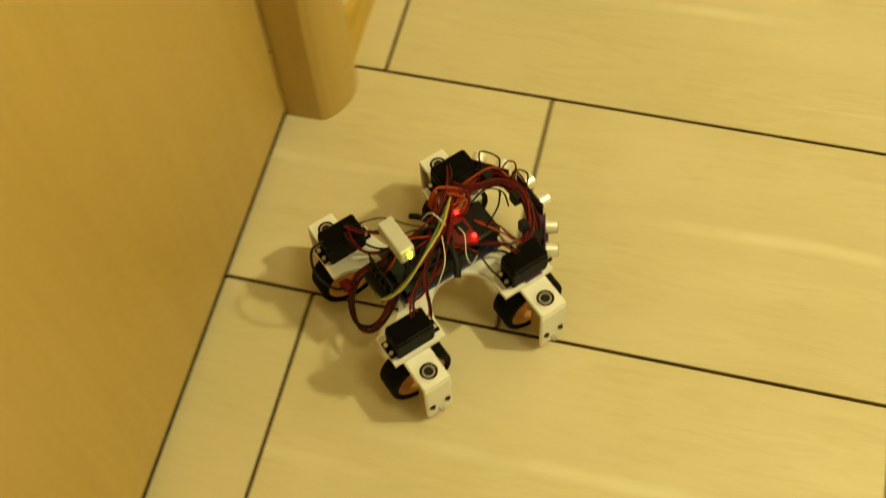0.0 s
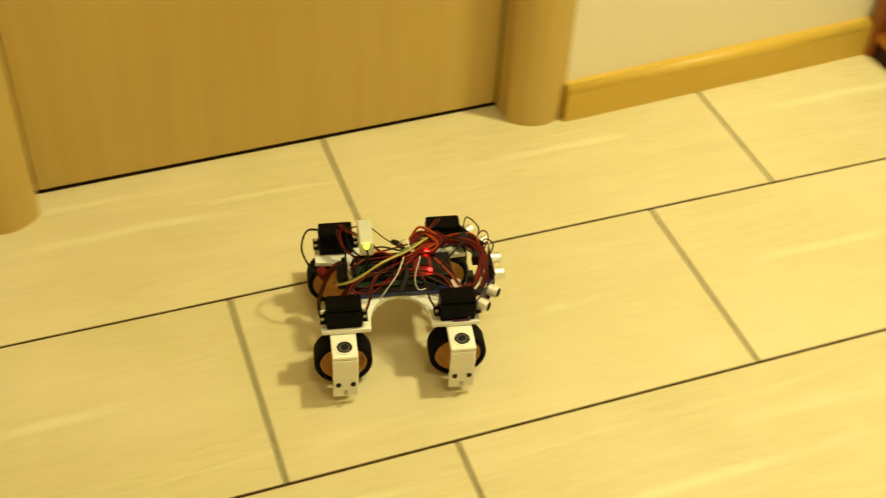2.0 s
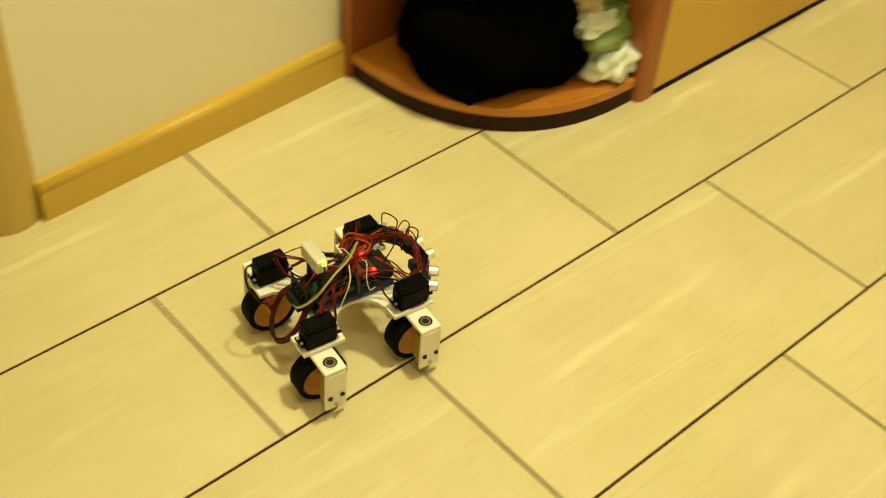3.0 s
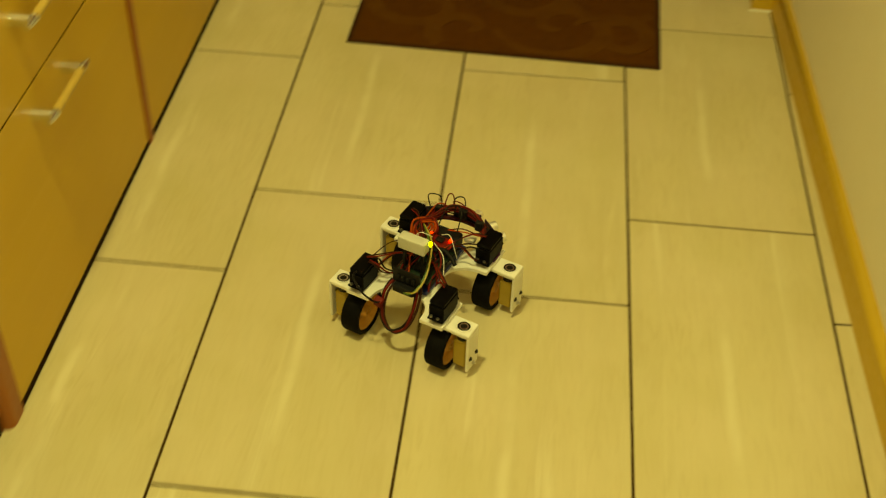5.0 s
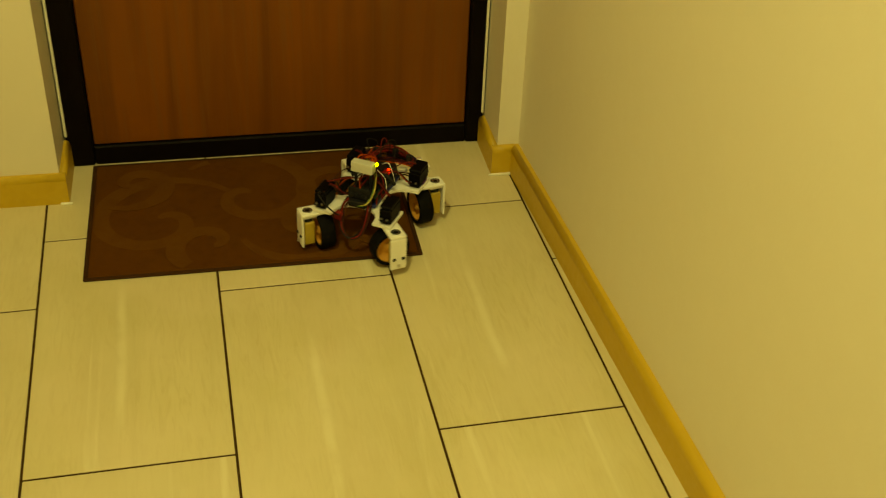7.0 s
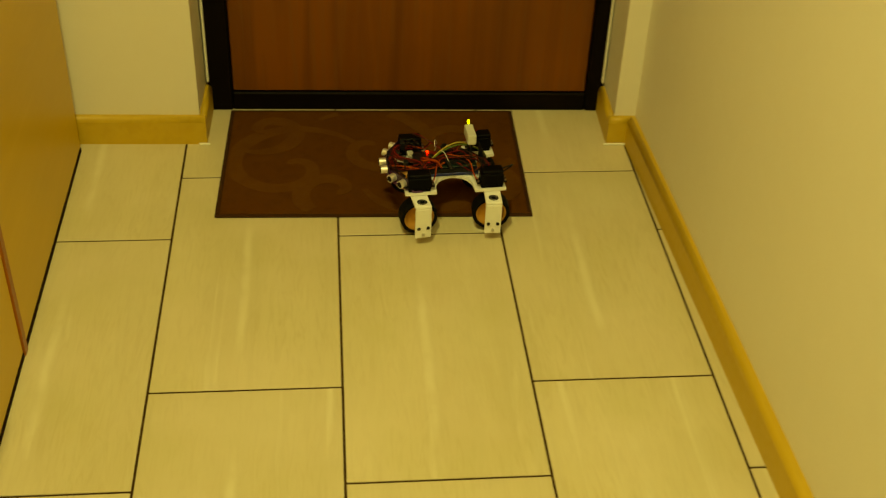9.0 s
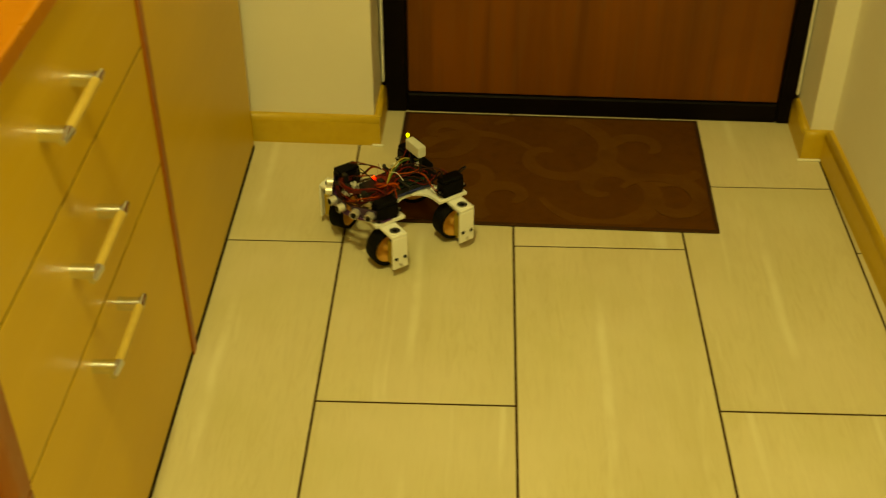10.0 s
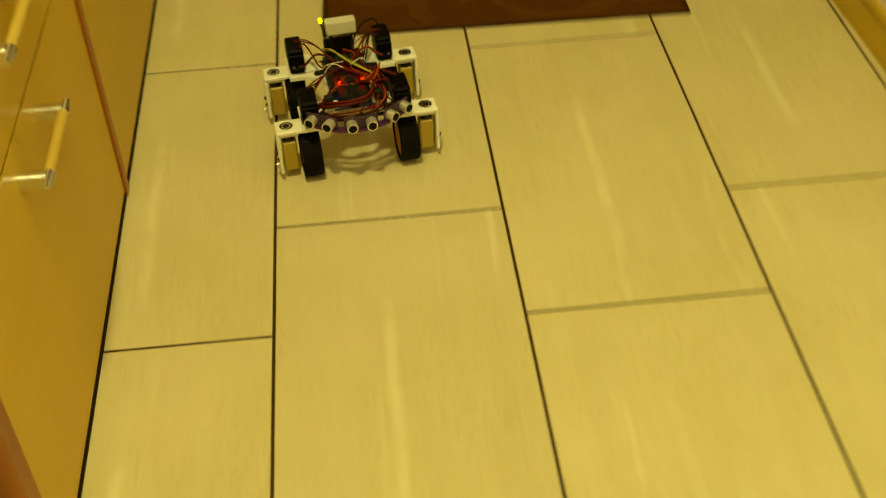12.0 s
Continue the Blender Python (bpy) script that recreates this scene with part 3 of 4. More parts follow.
def servo(sx, sy):
    """A steering motor standing on its pad: case, lid seams, ears and screws."""
    at = pose(sx * 0.062, sy * 0.066, CZ + 0.0052)
    bm = bmesh.new()
    box(bm, -0.0112, 0.0112, -0.0208, 0.0208, 0.006, 0.0285, bevel=0.0012)
    box(bm, -0.0110, 0.0110, -0.0203, 0.0203, 0.0289, 0.0362, bevel=0.002)
    box(bm, -0.0098, 0.0098, -0.020, 0.020, 0.0, 0.0056, bevel=0.001)
    box(bm, -0.0095, 0.0095, -0.0275, 0.0275, 0.009, 0.0118, bevel=0.0006)
    ob = part("steering_servo", bm, SERVO, robot, "black steering servo", at)
    for y in (-0.0245, 0.0245):
        for x in (-0.005, 0.005):
            bm = bmesh.new()
            cyl(bm, (x, y, 0.0118), (0, 0, 1), 0.0022, 0.002, 10)
            part("screw", bm, STEEL, ob)
    return ob


def make_leg(name, sx):
    """One steered leg; its origin is the steering axis at floor height, outwards along sx * x."""
    o = lambda v: sx * v
    leg = new(name)
    leg.empty_display_size = 0.03
    leg.parent = robot
    bm = bmesh.new()
    box(bm, min(o(-0.014), o(0.050)), max(o(-0.014), o(0.050)), -0.0148, 0.0148, 0.0745, 0.0800, bevel=0.0012)
    ring_plate(bm, o(0.035), 0, 0.0108, 0.0090, 0.0795, 0.0812)
    part("bracket", bm, PLA, leg, "white printed leg bracket")
    # No hole is cut; a dark disc paints its shaded inside.
    bm = bmesh.new()
    cyl(bm, (o(0.035), 0, 0.0790), (0, 0, 1), 0.0090, 0.0014, 22)
    part("bearing_hole", bm, BLACKMETAL, leg, "dark disc painting the shaded round hole")
    bm = bmesh.new()
    ring_plate(bm, o(0.035), 0, 0.0064, 0.0048, 0.0800, 0.0811)
    part("bearing_ring", bm, STEEL, leg, "worn steel bearing ring")
    bm = bmesh.new()
    box(bm, min(o(0.0462), o(0.0505)), max(o(0.0462), o(0.0505)), -0.0148, 0.0148, 0.0125, 0.0742, bevel=0.0012)
    box(bm, min(o(0.0208), o(0.0460)), max(o(0.0208), o(0.0460)), -0.0110, 0.0110, 0.0690, 0.0743, bevel=0.001)
    part("side_plate", bm, PLA, leg, "white outer leg plate")
    for y in (-0.0085, 0.0085):
        bm = bmesh.new()
        cyl(bm, (o(0.0505), y, 0.034), (sx, 0, 0), 0.0018, 0.0028, 10)
        cyl(bm, (o(0.0505), y, 0.034), (sx, 0, 0), 0.0034, 0.0014, 6)
        part("screw", bm, BLACKMETAL, leg)
    bm = bmesh.new()
    cyl(bm, (o(0.0505), 0.0, 0.0205), (sx, 0, 0), 0.0030, 0.0022, 12)
    cyl(bm, (o(0.0505), 0.0, 0.0205), (sx, 0, 0), 0.0015, 0.0050, 10)
    part("axle_nub", bm, STEEL, leg)
    bm = bmesh.new()
    box(bm, min(o(0.0245), o(0.0440)), max(o(0.0245), o(0.0440)), -0.0098, 0.0098, 0.0135, 0.0600, bevel=0.002)
    part("gear_motor", bm, MOTOR, leg, "yellow gear motor")
    bm = bmesh.new()
    cyl(bm, (o(0.0345), 0, 0.0602), (0, 0, 1), 0.0085, 0.0086, 16)
    part("motor_can", bm, BLACKMETAL, leg, "dark motor can")
    # tyre and rim, turned about their own x axis
    w, R = 0.0132, 0.0345
    bm = bmesh.new()
    lathe(bm, [(R - 0.0065, -w), (R - 0.0012, -w), (R, -w + 0.002), (R, w - 0.002), (R - 0.0012, w), (R - 0.0065, w)], 60, 0)
    for v in bm.verts:
        r = math.hypot(v.co.y, v.co.z)
        if r > R - 0.0005 and int(round(math.atan2(v.co.z, v.co.y) / (2 * math.pi / 60))) % 3 == 0:
            v.co.y *= (R - 0.0011) / r
            v.co.z *= (R - 0.0011) / r
    tyre = part("tyre", bm, RUBBER, leg, "black rubber tyre")
    bm = bmesh.new()
    lathe(bm, [(0.0030, -0.0105), (0.0080, -0.0105), (0.0085, -0.0018), (R - 0.0100, -0.0018), (R - 0.0095, -0.0108), (R - 0.0066, -0.0112),
               (R - 0.0066, 0.0112), (R - 0.0095, 0.0108), (R - 0.0100, 0.0018), (0.0085, 0.0018), (0.0080, 0.0105), (0.0030, 0.0105)], 36)
    rim = part("rim", bm, RIM, leg, "yellow plastic wheel rim")
    for wheel in (tyre, rim):
        wheel.location = (o(0.0065), 0, 0.0345)
    return leg, (tyre, rim)


legs = {}
for key, sx, sy in (("fl", -1, 1), ("fr", 1, 1), ("rl", -1, -1), ("rr", 1, -1)):
    servo(sx, sy)
    legs[key] = make_leg("leg", sx)
    legs[key][0].location = (sx * PX, sy * PY, 0)

# boards in the middle
bm = bmesh.new()
box(bm, -0.027, 0.027, -0.050, 0.064, 0.0882, 0.0938, bevel=0.0008)
mcu = part("controller_board", bm, BLUEPCB, robot, "blue controller board")
bm = bmesh.new()
for x in (-0.0245, 0.0245):
    box(bm, x - 0.0014, x + 0.0014, -0.042, 0.046, 0.0938, 0.1025)
box(bm, -0.008, 0.008, -0.012, 0.004, 0.0938, 0.0955)
part("socket_strip", bm, CHIP, mcu)
for x in (-0.022, 0.022):
    for y in (-0.045, 0.046):
        bm = bmesh.new()
        cyl(bm, (x, y, CZ + 0.005), (0, 0, 1), 0.0028, 0.0056, 8)
        part("standoff", bm, STEEL, robot)
bm = bmesh.new()
box(bm, -0.026, 0.026, -0.046, 0.030, 0.1055, 0.1071, bevel=0.0005)
shield = part("shield_board", bm, GREENPCB, robot, "dark green wiring shield")
bm = bmesh.new()
for x in (-0.018, -0.012, 0.012, 0.018):
    box(bm, x - 0.0012, x + 0.0012, -0.040, 0.022, 0.1071, 0.1155)
box(bm, -0.006, 0.006, -0.03, -0.01, 0.1071, 0.1105, bevel=0.0005)
cyl(bm, (0.004, 0.018, 0.1071), (0, 0, 1), 0.004, 0.010, 12)
part("pin_strip", bm, CHIP, shield)
bm = bmesh.new()
box(bm, -0.020, 0.020, 0.034, 0.068, 0.0940, 0.1125, bevel=0.003, seg=2)
part("battery_holder", bm, CHIP, robot, "black battery holder")
# Board added under the red lights; its red paints their glow.
bm = bmesh.new()
box(bm, -0.021, 0.021, 0.012, 0.044, 0.1128, 0.1142, bevel=0.0004)
redboard = part("power_board", bm, LEDGLOWPCB, robot, "red board standing in for the glow of the red lights")
bm = bmesh.new()
box(bm, -0.006, 0.006, 0.030, 0.040, 0.1142, 0.1175, bevel=0.0006)
box(bm, -0.016, -0.009, 0.016, 0.024, 0.1142, 0.1165, bevel=0.0006)
part("power_chip", bm, CHIP, redboard)
bm = bmesh.new()
box(bm, -0.021, 0.021, -0.0585, -0.0570, 0.094, 0.128, bevel=0.0004)
rear = part("driver_board", bm, CHIP, robot, "upright black driver board")
bm = bmesh.new()
for x in (-0.014, -0.006, 0.002, 0.010):
    box(bm, x, x + 0.0042, -0.0625, -0.0588, 0.111, 0.119, bevel=0.0006)
box(bm, -0.016, 0.016, -0.069, -0.0588, 0.094, 0.106, bevel=0.0012)
part("driver_chip", bm, CHIP, rear)
bm = bmesh.new()
box(bm, -0.023, 0.018, -0.0430, -0.0270, 0.149, 0.169, bevel=0.002, seg=2)
conn = part("receiver_module", bm, NYLON, robot, "milky white receiver module")
for x in (-0.016, 0.012):
    part("module_post", bm_box(x - 0.002, x + 0.002, -0.0375, -0.0335, 0.1071, 0.1478), CHIP, robot)
bm = bmesh.new()
bmesh.ops.create_uvsphere(bm, u_segments=12, v_segments=8, radius=0.0028, matrix=Matrix.Translation((0.0240, -0.0360, 0.1700)) @ Matrix.Diagonal((1, 1, 1.5, 1)))
part("status_led", bm, LEDY, robot, "lit yellow-green status light")
bm = bmesh.new()
tube(bm, [(0.0240, -0.0360, 0.167), (0.0205, -0.034, 0.146), (0.018, -0.044, 0.118), (0.016, -0.042, 0.108)], 0.0011)
part("led_lead", bm, WBLACK, robot)
for x, y, z in ((0.0145, 0.0400, 0.1164), (-0.0165, 0.0400, 0.1164)):
    bm = bmesh.new()
    bmesh.ops.create_uvsphere(bm, u_segments=12, v_segments=8, radius=0.0024, matrix=Matrix.Translation((x, y, z)))
    part("power_led", bm, LEDR, robot, "lit red power light")

# sensor arc at the front
arc = bmesh.new()


def arc_pt(a, r):
    return (r * math.sin(a) * 0.92, 0.025 + r * math.cos(a))


A0 = 0.98
n = 22
outline = [arc_pt(-A0 + 2 * A0 * i / n, 0.096) for i in range(n + 1)][::-1] + [arc_pt(-A0 + 2 * A0 * i / n, 0.0865) for i in range(n + 1)]
prism(arc, outline, 0.0895, 0.0925)
part("sensor_arc", arc, PURPLE, robot, "purple printed sensor arc")
for sx in (-1, 1):
    bm = bmesh.new()
    box(bm, sx * 0.068 - 0.006, sx * 0.068 + 0.006, 0.060, 0.080, 0.0867, 0.0894, bevel=0.0006)
    part("arc_mount", bm, PURPLE, robot)
for a in (-0.62, 0.0, 0.62):
    x, y = arc_pt(a, 0.092)
    at = pose(x, y, 0.1015, 0, 0, -math.degrees(a) * 1.0)
    bm = bmesh.new()
    box(bm, -0.0225, 0.0225, -0.001, 0.0006, -0.0105, 0.0095, bevel=0.0003)
    s = part("range_sensor", bm, SENSORPCB, robot, "ultrasonic range sensor", at)
    for k in (-0.0130, 0.0130):
        bm = bmesh.new()
        cyl(bm, (k, 0.0006, 0), (0, 1, 0), 0.0072, 0.0118, 22)
        e = part("transducer", bm, ALU, s, "silver sensor can")
        bm = bmesh.new()
        cyl(bm, (k, 0.0118, 0), (0, 1, 0), 0.0056, 0.0012, 18)
        part("mesh", bm, MESH, s)
    bm = bmesh.new()
    box(bm, -0.006, 0.006, -0.010, -0.001, 0.004, 0.0075)
    part("pin_header", bm, CHIP, s)

for x in (-0.030, 0.030):
    bm = bmesh.new()
    box(bm, x - 0.0075, x + 0.0075, 0.064, 0.075, 0.100, 0.107, bevel=0.001)
    part("sensor_plug", bm, NYLON, robot, "white sensor plug")

# loose wiring
rw = random.Random(11)


def wire(pts, r, material, jitter=0.0, label=""):
    q = [tuple(c + (rw.uniform(-jitter, jitter) if 0 < i < len(pts) - 1 else 0) for c in p) for i, p in enumerate(pts)]
    bm = bmesh.new()
    tube(bm, q, r)
    return part("wire", bm, material, robot, label)


# heavy loop hanging behind
for dx, mt in ((0.0, WRED), (0.0035, WBROWN), (-0.003, WBLACK)):
    wire([(-0.020 + dx, -0.056, 0.104), (-0.025 + dx, -0.074, 0.090), (-0.021 + dx, -0.086, 0.060), (-0.004 + dx, -0.091, 0.043), (0.013 + dx, -0.086, 0.052), (0.020 + dx, -0.074, 0.074), (0.019 + dx, -0.060, 0.094), (0.014 + dx, -0.046, 0.106)], 0.0019, mt, 0.0012)
wire([(-0.062, -0.082, 0.120), (-0.058, -0.100, 0.124), (-0.040, -0.108, 0.112), (-0.026, -0.098, 0.092), (-0.024, -0.080, 0.080)], 0.0014, WBLACK)
bm = bmesh.new()
box(bm, -0.006, 0.006, -0.005, 0.005, -0.008, 0.008, bevel=0.0012)
part("plug", bm, WRED, robot, "red battery plug", pose(-0.028, -0.084, 0.080, 20, 15, 0))
# three-strand leads from each servo to the shield
for sx, sy in ((1, 1), (-1, 1), (1, -1), (-1, -1)):
    for k, mt in enumerate((WORANGE, WRED, WBROWN)):
        e = (k - 1) * 0.0014
        wire([(sx * 0.062 + e, sy * 0.046, 0.093), (sx * 0.052 + e, sy * 0.036, 0.104), (sx * 0.036 + e, sy * 0.030, 0.122), (sx * 0.018, sy * 0.018 + e, 0.122), (sx * 0.012 + e, sy * 0.012, 0.112)], 0.0009, mt, 0.0006)
    for k, mt in enumerate((WRED, WBROWN)):
        e = (k - 0.5) * 0.003
        wire([(sx * 0.060, sy * 0.060 + e, 0.129), (sx * 0.046, sy * 0.052 + e, 0.133), (sx * 0.030, sy * 0.034, 0.130), (sx * 0.014 + e, sy * 0.010, 0.118)], 0.0010, mt, 0.0015)
# the mass of sensor leads: back along the arc to one side, tied there, then to the board
for i in range(8):
    a = rw.uniform(-0.8, 0.75)
    x, y = arc_pt(a, rw.uniform(0.082, 0.091))
    mt = (WRED, WBROWN, WMAROON, WRED, WBROWN, WMAROON, WORANGE, WBROWN, WMAROON)[i % 9]
    knot = (-0.032 + rw.uniform(-0.007, 0.007), 0.048 + rw.uniform(-0.008, 0.008), 0.117 + rw.uniform(-0.007, 0.006))
    pts = [(x, y, 0.106)]
    if a > -0.3:
        am = (a - 0.55) / 2
        pts.append((*arc_pt(am, 0.086), 0.106 + rw.uniform(0, 0.008)))
    pts += [(*arc_pt(-0.52, 0.080), 0.112 + rw.uniform(-0.004, 0.010)), knot, (-0.018 + rw.uniform(-0.012, 0.010), 0.018 + rw.uniform(-0.012, 0.012), 0.119 + rw.uniform(-0.006, 0.005)), (rw.uniform(-0.018, 0.014), -0.006 + rw.uniform(-0.024, 0.014), 0.116)]
    wire(pts, 0.00115, mt, 0.0018)
# a few strands straight from the open side of the arc to the board
for i, mt in enumerate((WORANGE, WMAROON)):
    x, y = arc_pt(0.55 + 0.08 * i, 0.086)
    wire([(x, y, 0.104), (0.044 - 0.003 * i, 0.072, 0.114), (0.026 - 0.004 * i, 0.060, 0.118 + 0.003 * i), (0.006, 0.046, 0.128)], 0.0010, mt, 0.003)
# bundle following the arc from servo to servo
for i in range(4):
    z = 0.097 + rw.uniform(-0.006, 0.010)
    rr = rw.uniform(0.080, 0.088)
    mt = (WMAROON, WBROWN, WMAROON, WBLACK)[i % 4]
    wire([(*arc_pt(a, rr), z + 0.006 * math.cos(a * 2)) for a in (-0.85, -0.5, -0.2, 0.15, 0.5, 0.85)], 0.0011, mt, 0.002)
# two thick black sleeves spreading from the middle
for sx in (-1, 1):
    wire([(sx * 0.004, 0.008, 0.118), (sx * 0.018, 0.012, 0.121), (sx * 0.032, 0.008, 0.117), (sx * 0.042, 0.002, 0.112)], 0.0034, WBLACK)
# leads thrown over the rear motors and the middle of the plate
for i in range(4):
    sx = -1 if i % 4 else 1
    e = rw.uniform(-0.008, 0.008)
    wire([(sx * 0.056, -0.056 + e, 0.1245), (sx * 0.046, -0.058 + e, 0.124), (sx * 0.036, -0.052 + e, 0.108), (sx * 0.030, -0.034 + e, 0.100), (sx * 0.022, -0.012 + e, 0.112), (sx * 0.006, 0.006, 0.116)], 0.0012, (WRED, WBROWN, WBLACK, WRED)[i % 4], 0.003)
for i in range(3):
    sx = -1 if i % 2 else 1
    e = rw.uniform(-0.006, 0.006)
    wire([(sx * 0.050, 0.070 + e, 0.096), (sx * 0.040, 0.062 + e, 0.102), (sx * 0.030, 0.050 + e, 0.108), (sx * 0.018, 0.030 + e, 0.112), (sx * 0.008, 0.012, 0.116)], 0.0013, (WBROWN, WRED, WBLACK)[i % 3], 0.003)
# an arch of servo leads, tied close, from the bunch round to the other front motor
for i in range(9):
    e, rr = rw.uniform(-0.004, 0.004), rw.uniform(0.074, 0.081)
    wire([(-0.046, 0.052 + e, 0.118 + e), (-0.030, 0.060 + e, 0.124 + e), (*arc_pt(-0.25, rr - 0.006), 0.125 + e), (*arc_pt(0.15, rr), 0.123 + e), (*arc_pt(0.5, rr), 0.118 + e), (*arc_pt(0.78, rr - 0.004), 0.110 + e), (0.054, 0.062 + e, 0.100)], 0.0014, (WRED, WBROWN, WRED, WMAROON, WMAROON)[i % 5], 0.0015)
for i in range(4):
    a, up = -0.60 + 0.15 * i + rw.uniform(-0.1, 0.1), rw.uniform(0.122, 0.137)
    wire([(*arc_pt(a, 0.080), 0.116), (*arc_pt(a + rw.uniform(-0.1, 0.05), 0.088), up), (*arc_pt(a + rw.uniform(0.05, 0.2), 0.092), up - 0.005), (*arc_pt(a + 0.2, 0.086), 0.110)], 0.0009, (WBLACK, WRED)[i % 2], 0.003)
# loops standing up at the tied knot
for i in range(6):
    e = rw.uniform(-0.010, 0.010)
    wire([(-0.036 + e, 0.022, 0.116), (-0.040 + e, 0.036, 0.132 + rw.uniform(-0.006, 0.002)), (-0.028 + e, 0.056, 0.128), (-0.016 + e, 0.044, 0.120), (-0.024 + e, 0.026, 0.116)], 0.0014, (WORANGE, WRED, WORANGE)[i % 3], 0.003)
# long leads along the top to the rear
for i in range(4):
    x = rw.uniform(-0.020, 0.002)
    mt = (WRED, WORANGE, WBROWN, WRED, WBLACK)[i % 5]
    wire([(-0.028 + x * 0.4, 0.044, 0.121), (x, 0.014, 0.122 + rw.uniform(-0.004, 0.004)), (x + rw.uniform(-0.006, 0.006), -0.016, 0.122), (x * 0.8, -0.042, 0.114), (x * 0.6, -0.052, 0.106)], 0.0011, mt, 0.004)
wire([(-0.024, 0.040, 0.120), (0.008, 0.016, 0.122), (0.026, -0.010, 0.112), (0.024, -0.034, 0.104), (0.030, -0.050, 0.098)], 0.0014, WRED, 0.002)
for e in (0.0, 0.0024):
    wire([(-0.030, 0.042, 0.126), (-0.006 + e, 0.014, 0.132), (0.012 + e, -0.018, 0.130 + e), (0.021 + e, -0.046, 0.118), (0.018 + e, -0.066, 0.106), (0.006, -0.069, 0.100), (-0.006, -0.062, 0.098)], 0.0014, WYELLOW if e else WGREEN, 0.001)
wire([(0.006, 0.028, 0.132), (0.020, 0.026, 0.138), (0.031, 0.020, 0.122), (0.033, 0.024, 0.104), (0.026, 0.036, 0.097)], 0.0006, WWHITE)
wire([(0.004, 0.010, 0.130), (0.024, 0.000, 0.122), (0.033, -0.014, 0.105), (0.034, -0.022, 0.092)], 0.0006, WWHITE)
wire([(-0.004, 0.020, 0.130), (-0.022, 0.014, 0.134), (-0.030, 0.004, 0.112)], 0.0006, WWHITE)
for x0, s in ((-0.012, 1), (0.018, -1)):
    wire([(x0, 0.052, 0.126), (x0 + s * 0.004, 0.068, 0.146), (x0 + s * 0.016, 0.080, 0.146), (x0 + s * 0.022, 0.084, 0.124)], 0.0009, WBLACK, 0.001)
wire([(-0.060, -0.052, 0.122), (-0.040, -0.030, 0.142), (-0.016, -0.010, 0.142), (-0.006, 0.012, 0.130)], 0.0008, WBROWN)
for x, y in ((-0.030, 0.086), (0.004, 0.096), (0.036, 0.084)):
    bm = bmesh.new()
    box(bm, x - 0.0055, x + 0.0055, y - 0.004, y + 0.004, 0.113, 0.128, bevel=0.0008)
    part("plug", bm, CHIP, robot, "black jumper plug")


# ---- floor tiles ----
TX, TY, GAP = 0.30, 0.60, 0.0040


def tile_mesh(w, h):
    bm = bmesh.new()
    box(bm, -w / 2, w / 2, -h / 2, h / 2, -0.008, 0.0, bevel=0.0008)
    bmesh.ops.recalc_face_normals(bm, faces=bm.faces)
    me = bpy.data.meshes.new("tile")
    bm.to_mesh(me)
    bm.free()
    me.materials.append(TILE)
    return me


full = tile_mesh(TX - GAP, TY - GAP)
cut = tile_mesh(TX - 0.006 - GAP, TY - GAP)
for c in range(-2, 8):
    x = c * TX + TX / 2
    shift = 0.0 if c % 2 else 0.2
    for r in range(-7, 2):
        y = shift + r * TY + TY / 2
        if not (-3.4 < y < 0.6) or (x > 1.1 and y > -1.35) or x > 2.4:
            continue
        ob = new("tile", cut if c == 2 else full)
        ob.parent = floor
        ob.location = (x - (0.003 if c == 2 else 0.006 if c > 2 else 0), y, 0)
        ob.rotation_euler = (0, 0, 0)


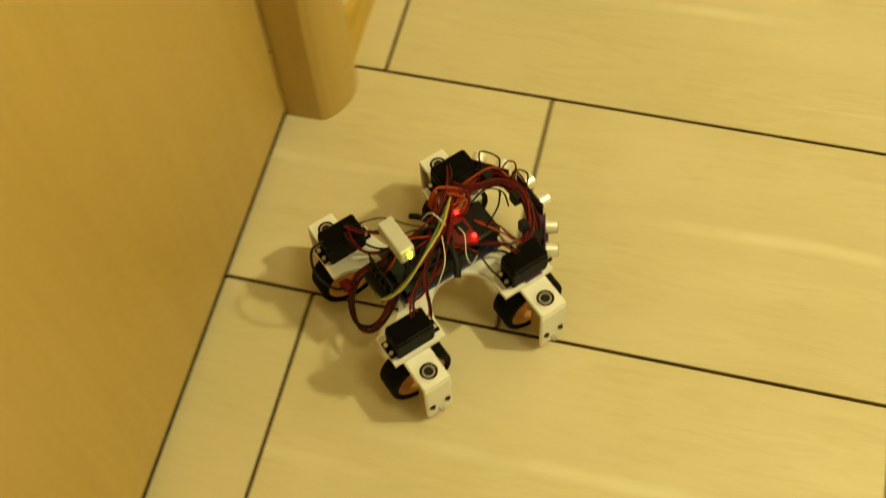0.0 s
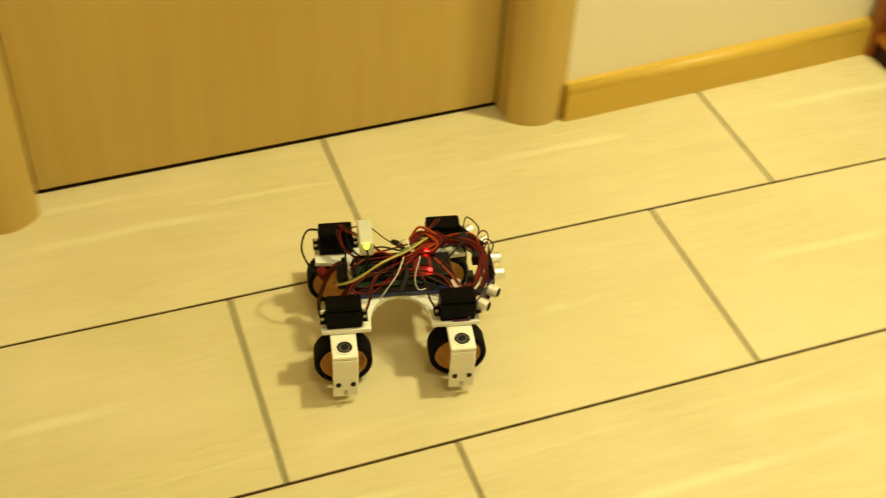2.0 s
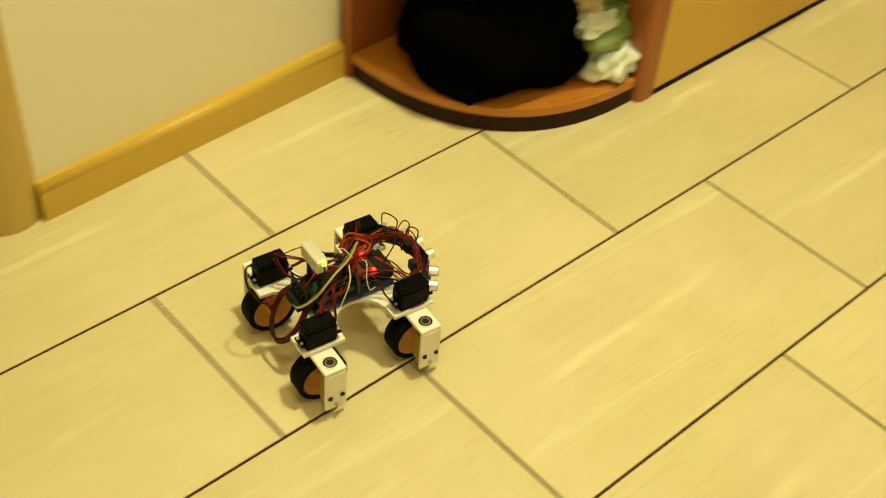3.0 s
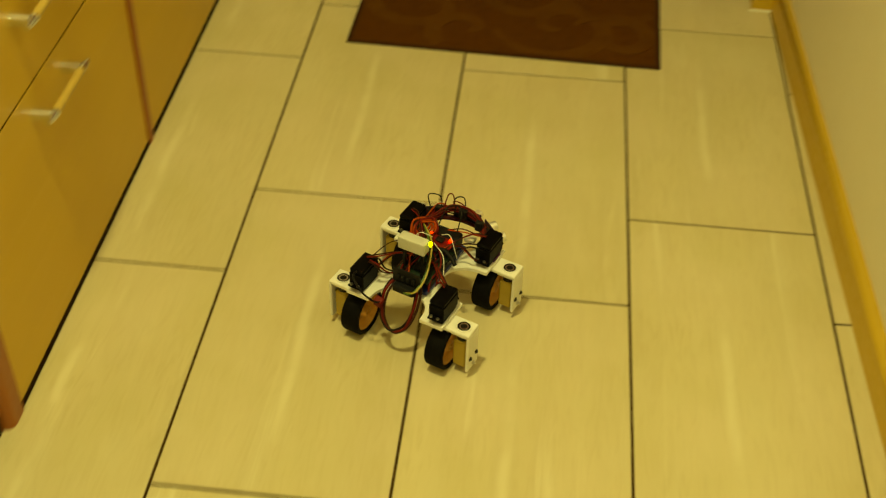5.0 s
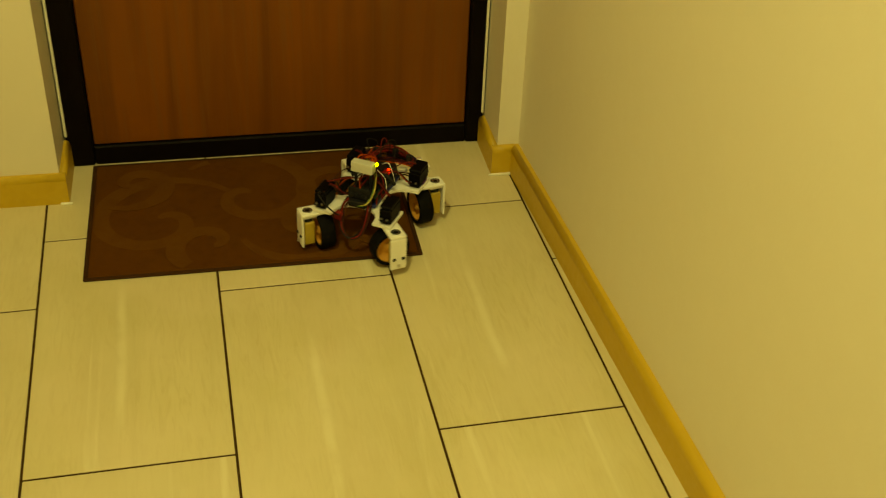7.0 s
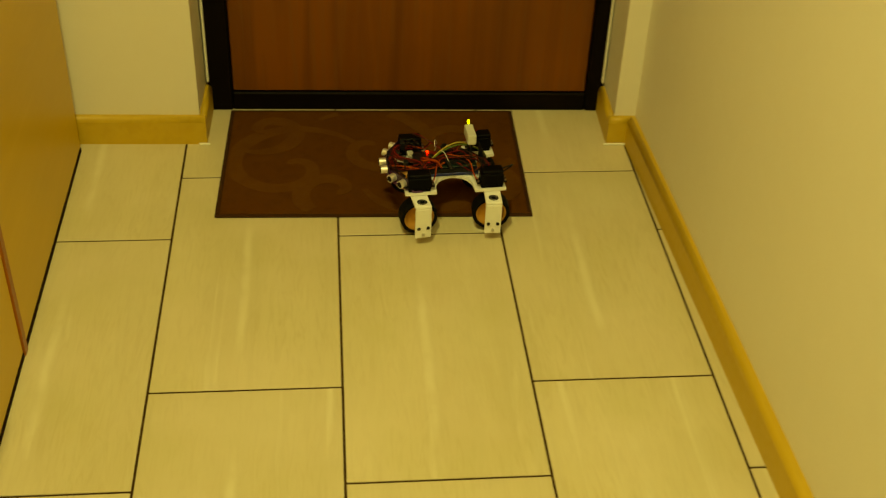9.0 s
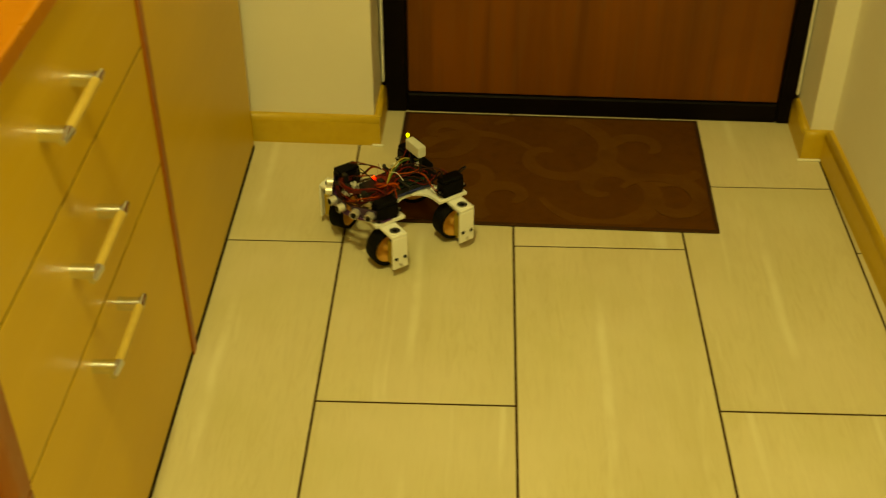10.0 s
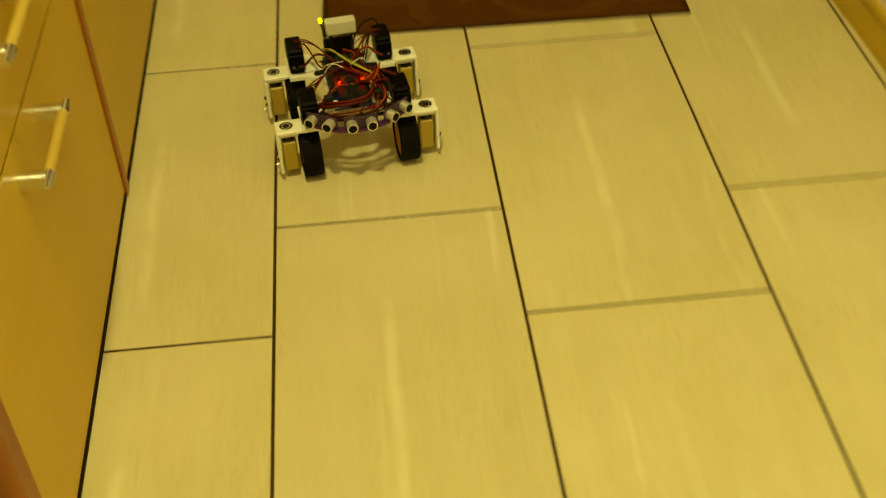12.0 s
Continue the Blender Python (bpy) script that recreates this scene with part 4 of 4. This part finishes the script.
# ---- what moves ----
# seconds, x, y, turn of the robot; height is that of the mat where it drives on it
DRIVE = [
    (0, 0.280, -2.868, 47.1), (0.3, 0.183, -2.790, 47.9), (0.5, 0.113, -2.726, 49.5), (0.8, -0.015, -2.626, 50.4), (1, -0.101, -2.556, 52.0), (1.2, -0.177, -2.496, 43.7),
    (1.5, -0.215, -2.414, 6.1), (1.7, -0.203, -2.322, -6.7), (2, -0.185, -2.217, -11.5), (2.5, -0.133, -1.942, -9.7), (3, -0.089, -1.646, -8.2), (3.2, -0.065, -1.538, -11.6),
    (3.5, -0.029, -1.426, -29.2), (3.7, 0.015, -1.342, -27.6), (4.5, 0.183, -0.912, -25.0), (5.3, 0.381, -0.498, -21.3), (5.5, 0.425, -0.384, -19.9), (6, 0.516, -0.104, -18.1),
    (6.3, 0.553, 0.050, -26.6), (6.5, 0.587, 0.104, -37.4), (6.7, 0.584, 0.116, -48.3), (6.9, 0.586, 0.125, -41.8), (7, 0.587, 0.128, -33.3), (7.2, 0.586, 0.135, -10.3),
    (7.6, 0.575, 0.138, 20.5), (8.1, 0.576, 0.139, 66.1), (8.5, 0.572, 0.126, 90.7), (8.8, 0.545, 0.102, 94.6), (9, 0.507, 0.078, 94.4), (9.5, 0.312, 0.049, 98.1),
    (9.8, 0.163, 0.043, 104.3), (10, 0.098, 0.035, 126.4), (10.2, 0.077, 0.034, 152.7), (10.5, 0.080, 0.028, 181.7), (11, 0.085, 0.016, 186.2), (11.5, 0.086, -0.006, 186.2),
    (11.7, 0.090, -0.077, 186.3), (12, 0.109, -0.209, 187.5),
]
# seconds, turn of the front pair and of the rear pair in a curve, turn of all four on the spot
STEER = [(0, 0, 0, 0), (1.05, 0, 0, 0), (1.2, -18, 18, 0), (1.5, -32, 32, 0), (1.75, 0, 0, 0), (3.1, 0, 0, 0), (3.2, -8, 8, 0), (3.35, -14, 14, 0), (3.5, 0, 0, 0), (6.1, 0, 0, 0), (6.35, -14, 14, 0), (6.5, -8, 8, 12), (6.7, 0, 0, 45), (8.3, 0, 0, 45), (8.6, 8, -8, 10), (8.8, 10, -10, 0),
         (9, 5, -5, 0), (9.3, 0, 0, 0), (9.7, 4, -4, 0), (9.9, 14, -14, 8), (10.05, 10, -10, 22), (10.2, 0, 0, 40), (10.4, 0, 0, 32), (10.5, 0, 0, 18), (10.65, 0, 0, 0), (12, 0, 0, 0)]


def between(rows, t):
    for a, b in zip(rows, rows[1:]):
        if t <= b[0]:
            k = (t - a[0]) / (b[0] - a[0])
            return [p + (q - p) * k for p, q in zip(a[1:], b[1:])]
    return list(rows[-1][1:])


def motions():
    walk(robot, [(t, pose(x, y, 0.005 if 6.2 < t < 10.2 else 0.0005, 0, 0, a)) for t, x, y, a in DRIVE])
    for key, (leg, wheels) in legs.items():
        sx, sy = (1 if key[1] == "r" else -1), (1 if key[0] == "f" else -1)
        walk(leg, [(t, pose(sx * PX, sy * PY, 0, 0, 0, (f if sy > 0 else b) + s * sx * sy)) for t, f, b, s in STEER])
        rows, roll = [], 0.0
        last = None
        for i in range(121):
            t = i / 10
            x, y, a = between(DRIVE, t)
            if last:
                ox, oy, oa = last
                h = math.radians((a + oa) / 2)
                ahead = -(x - ox) * math.sin(h) + (y - oy) * math.cos(h)
                spin = math.radians(a - oa) * 0.09 * sx
                roll -= math.degrees((ahead + spin) / 0.0345)
            last = (x, y, a)
            rows.append((t, pose(sx * 0.0065, 0, 0.0345, roll, 0, 0)))
        for wheel in wheels:
            walk(wheel, rows)


motions()
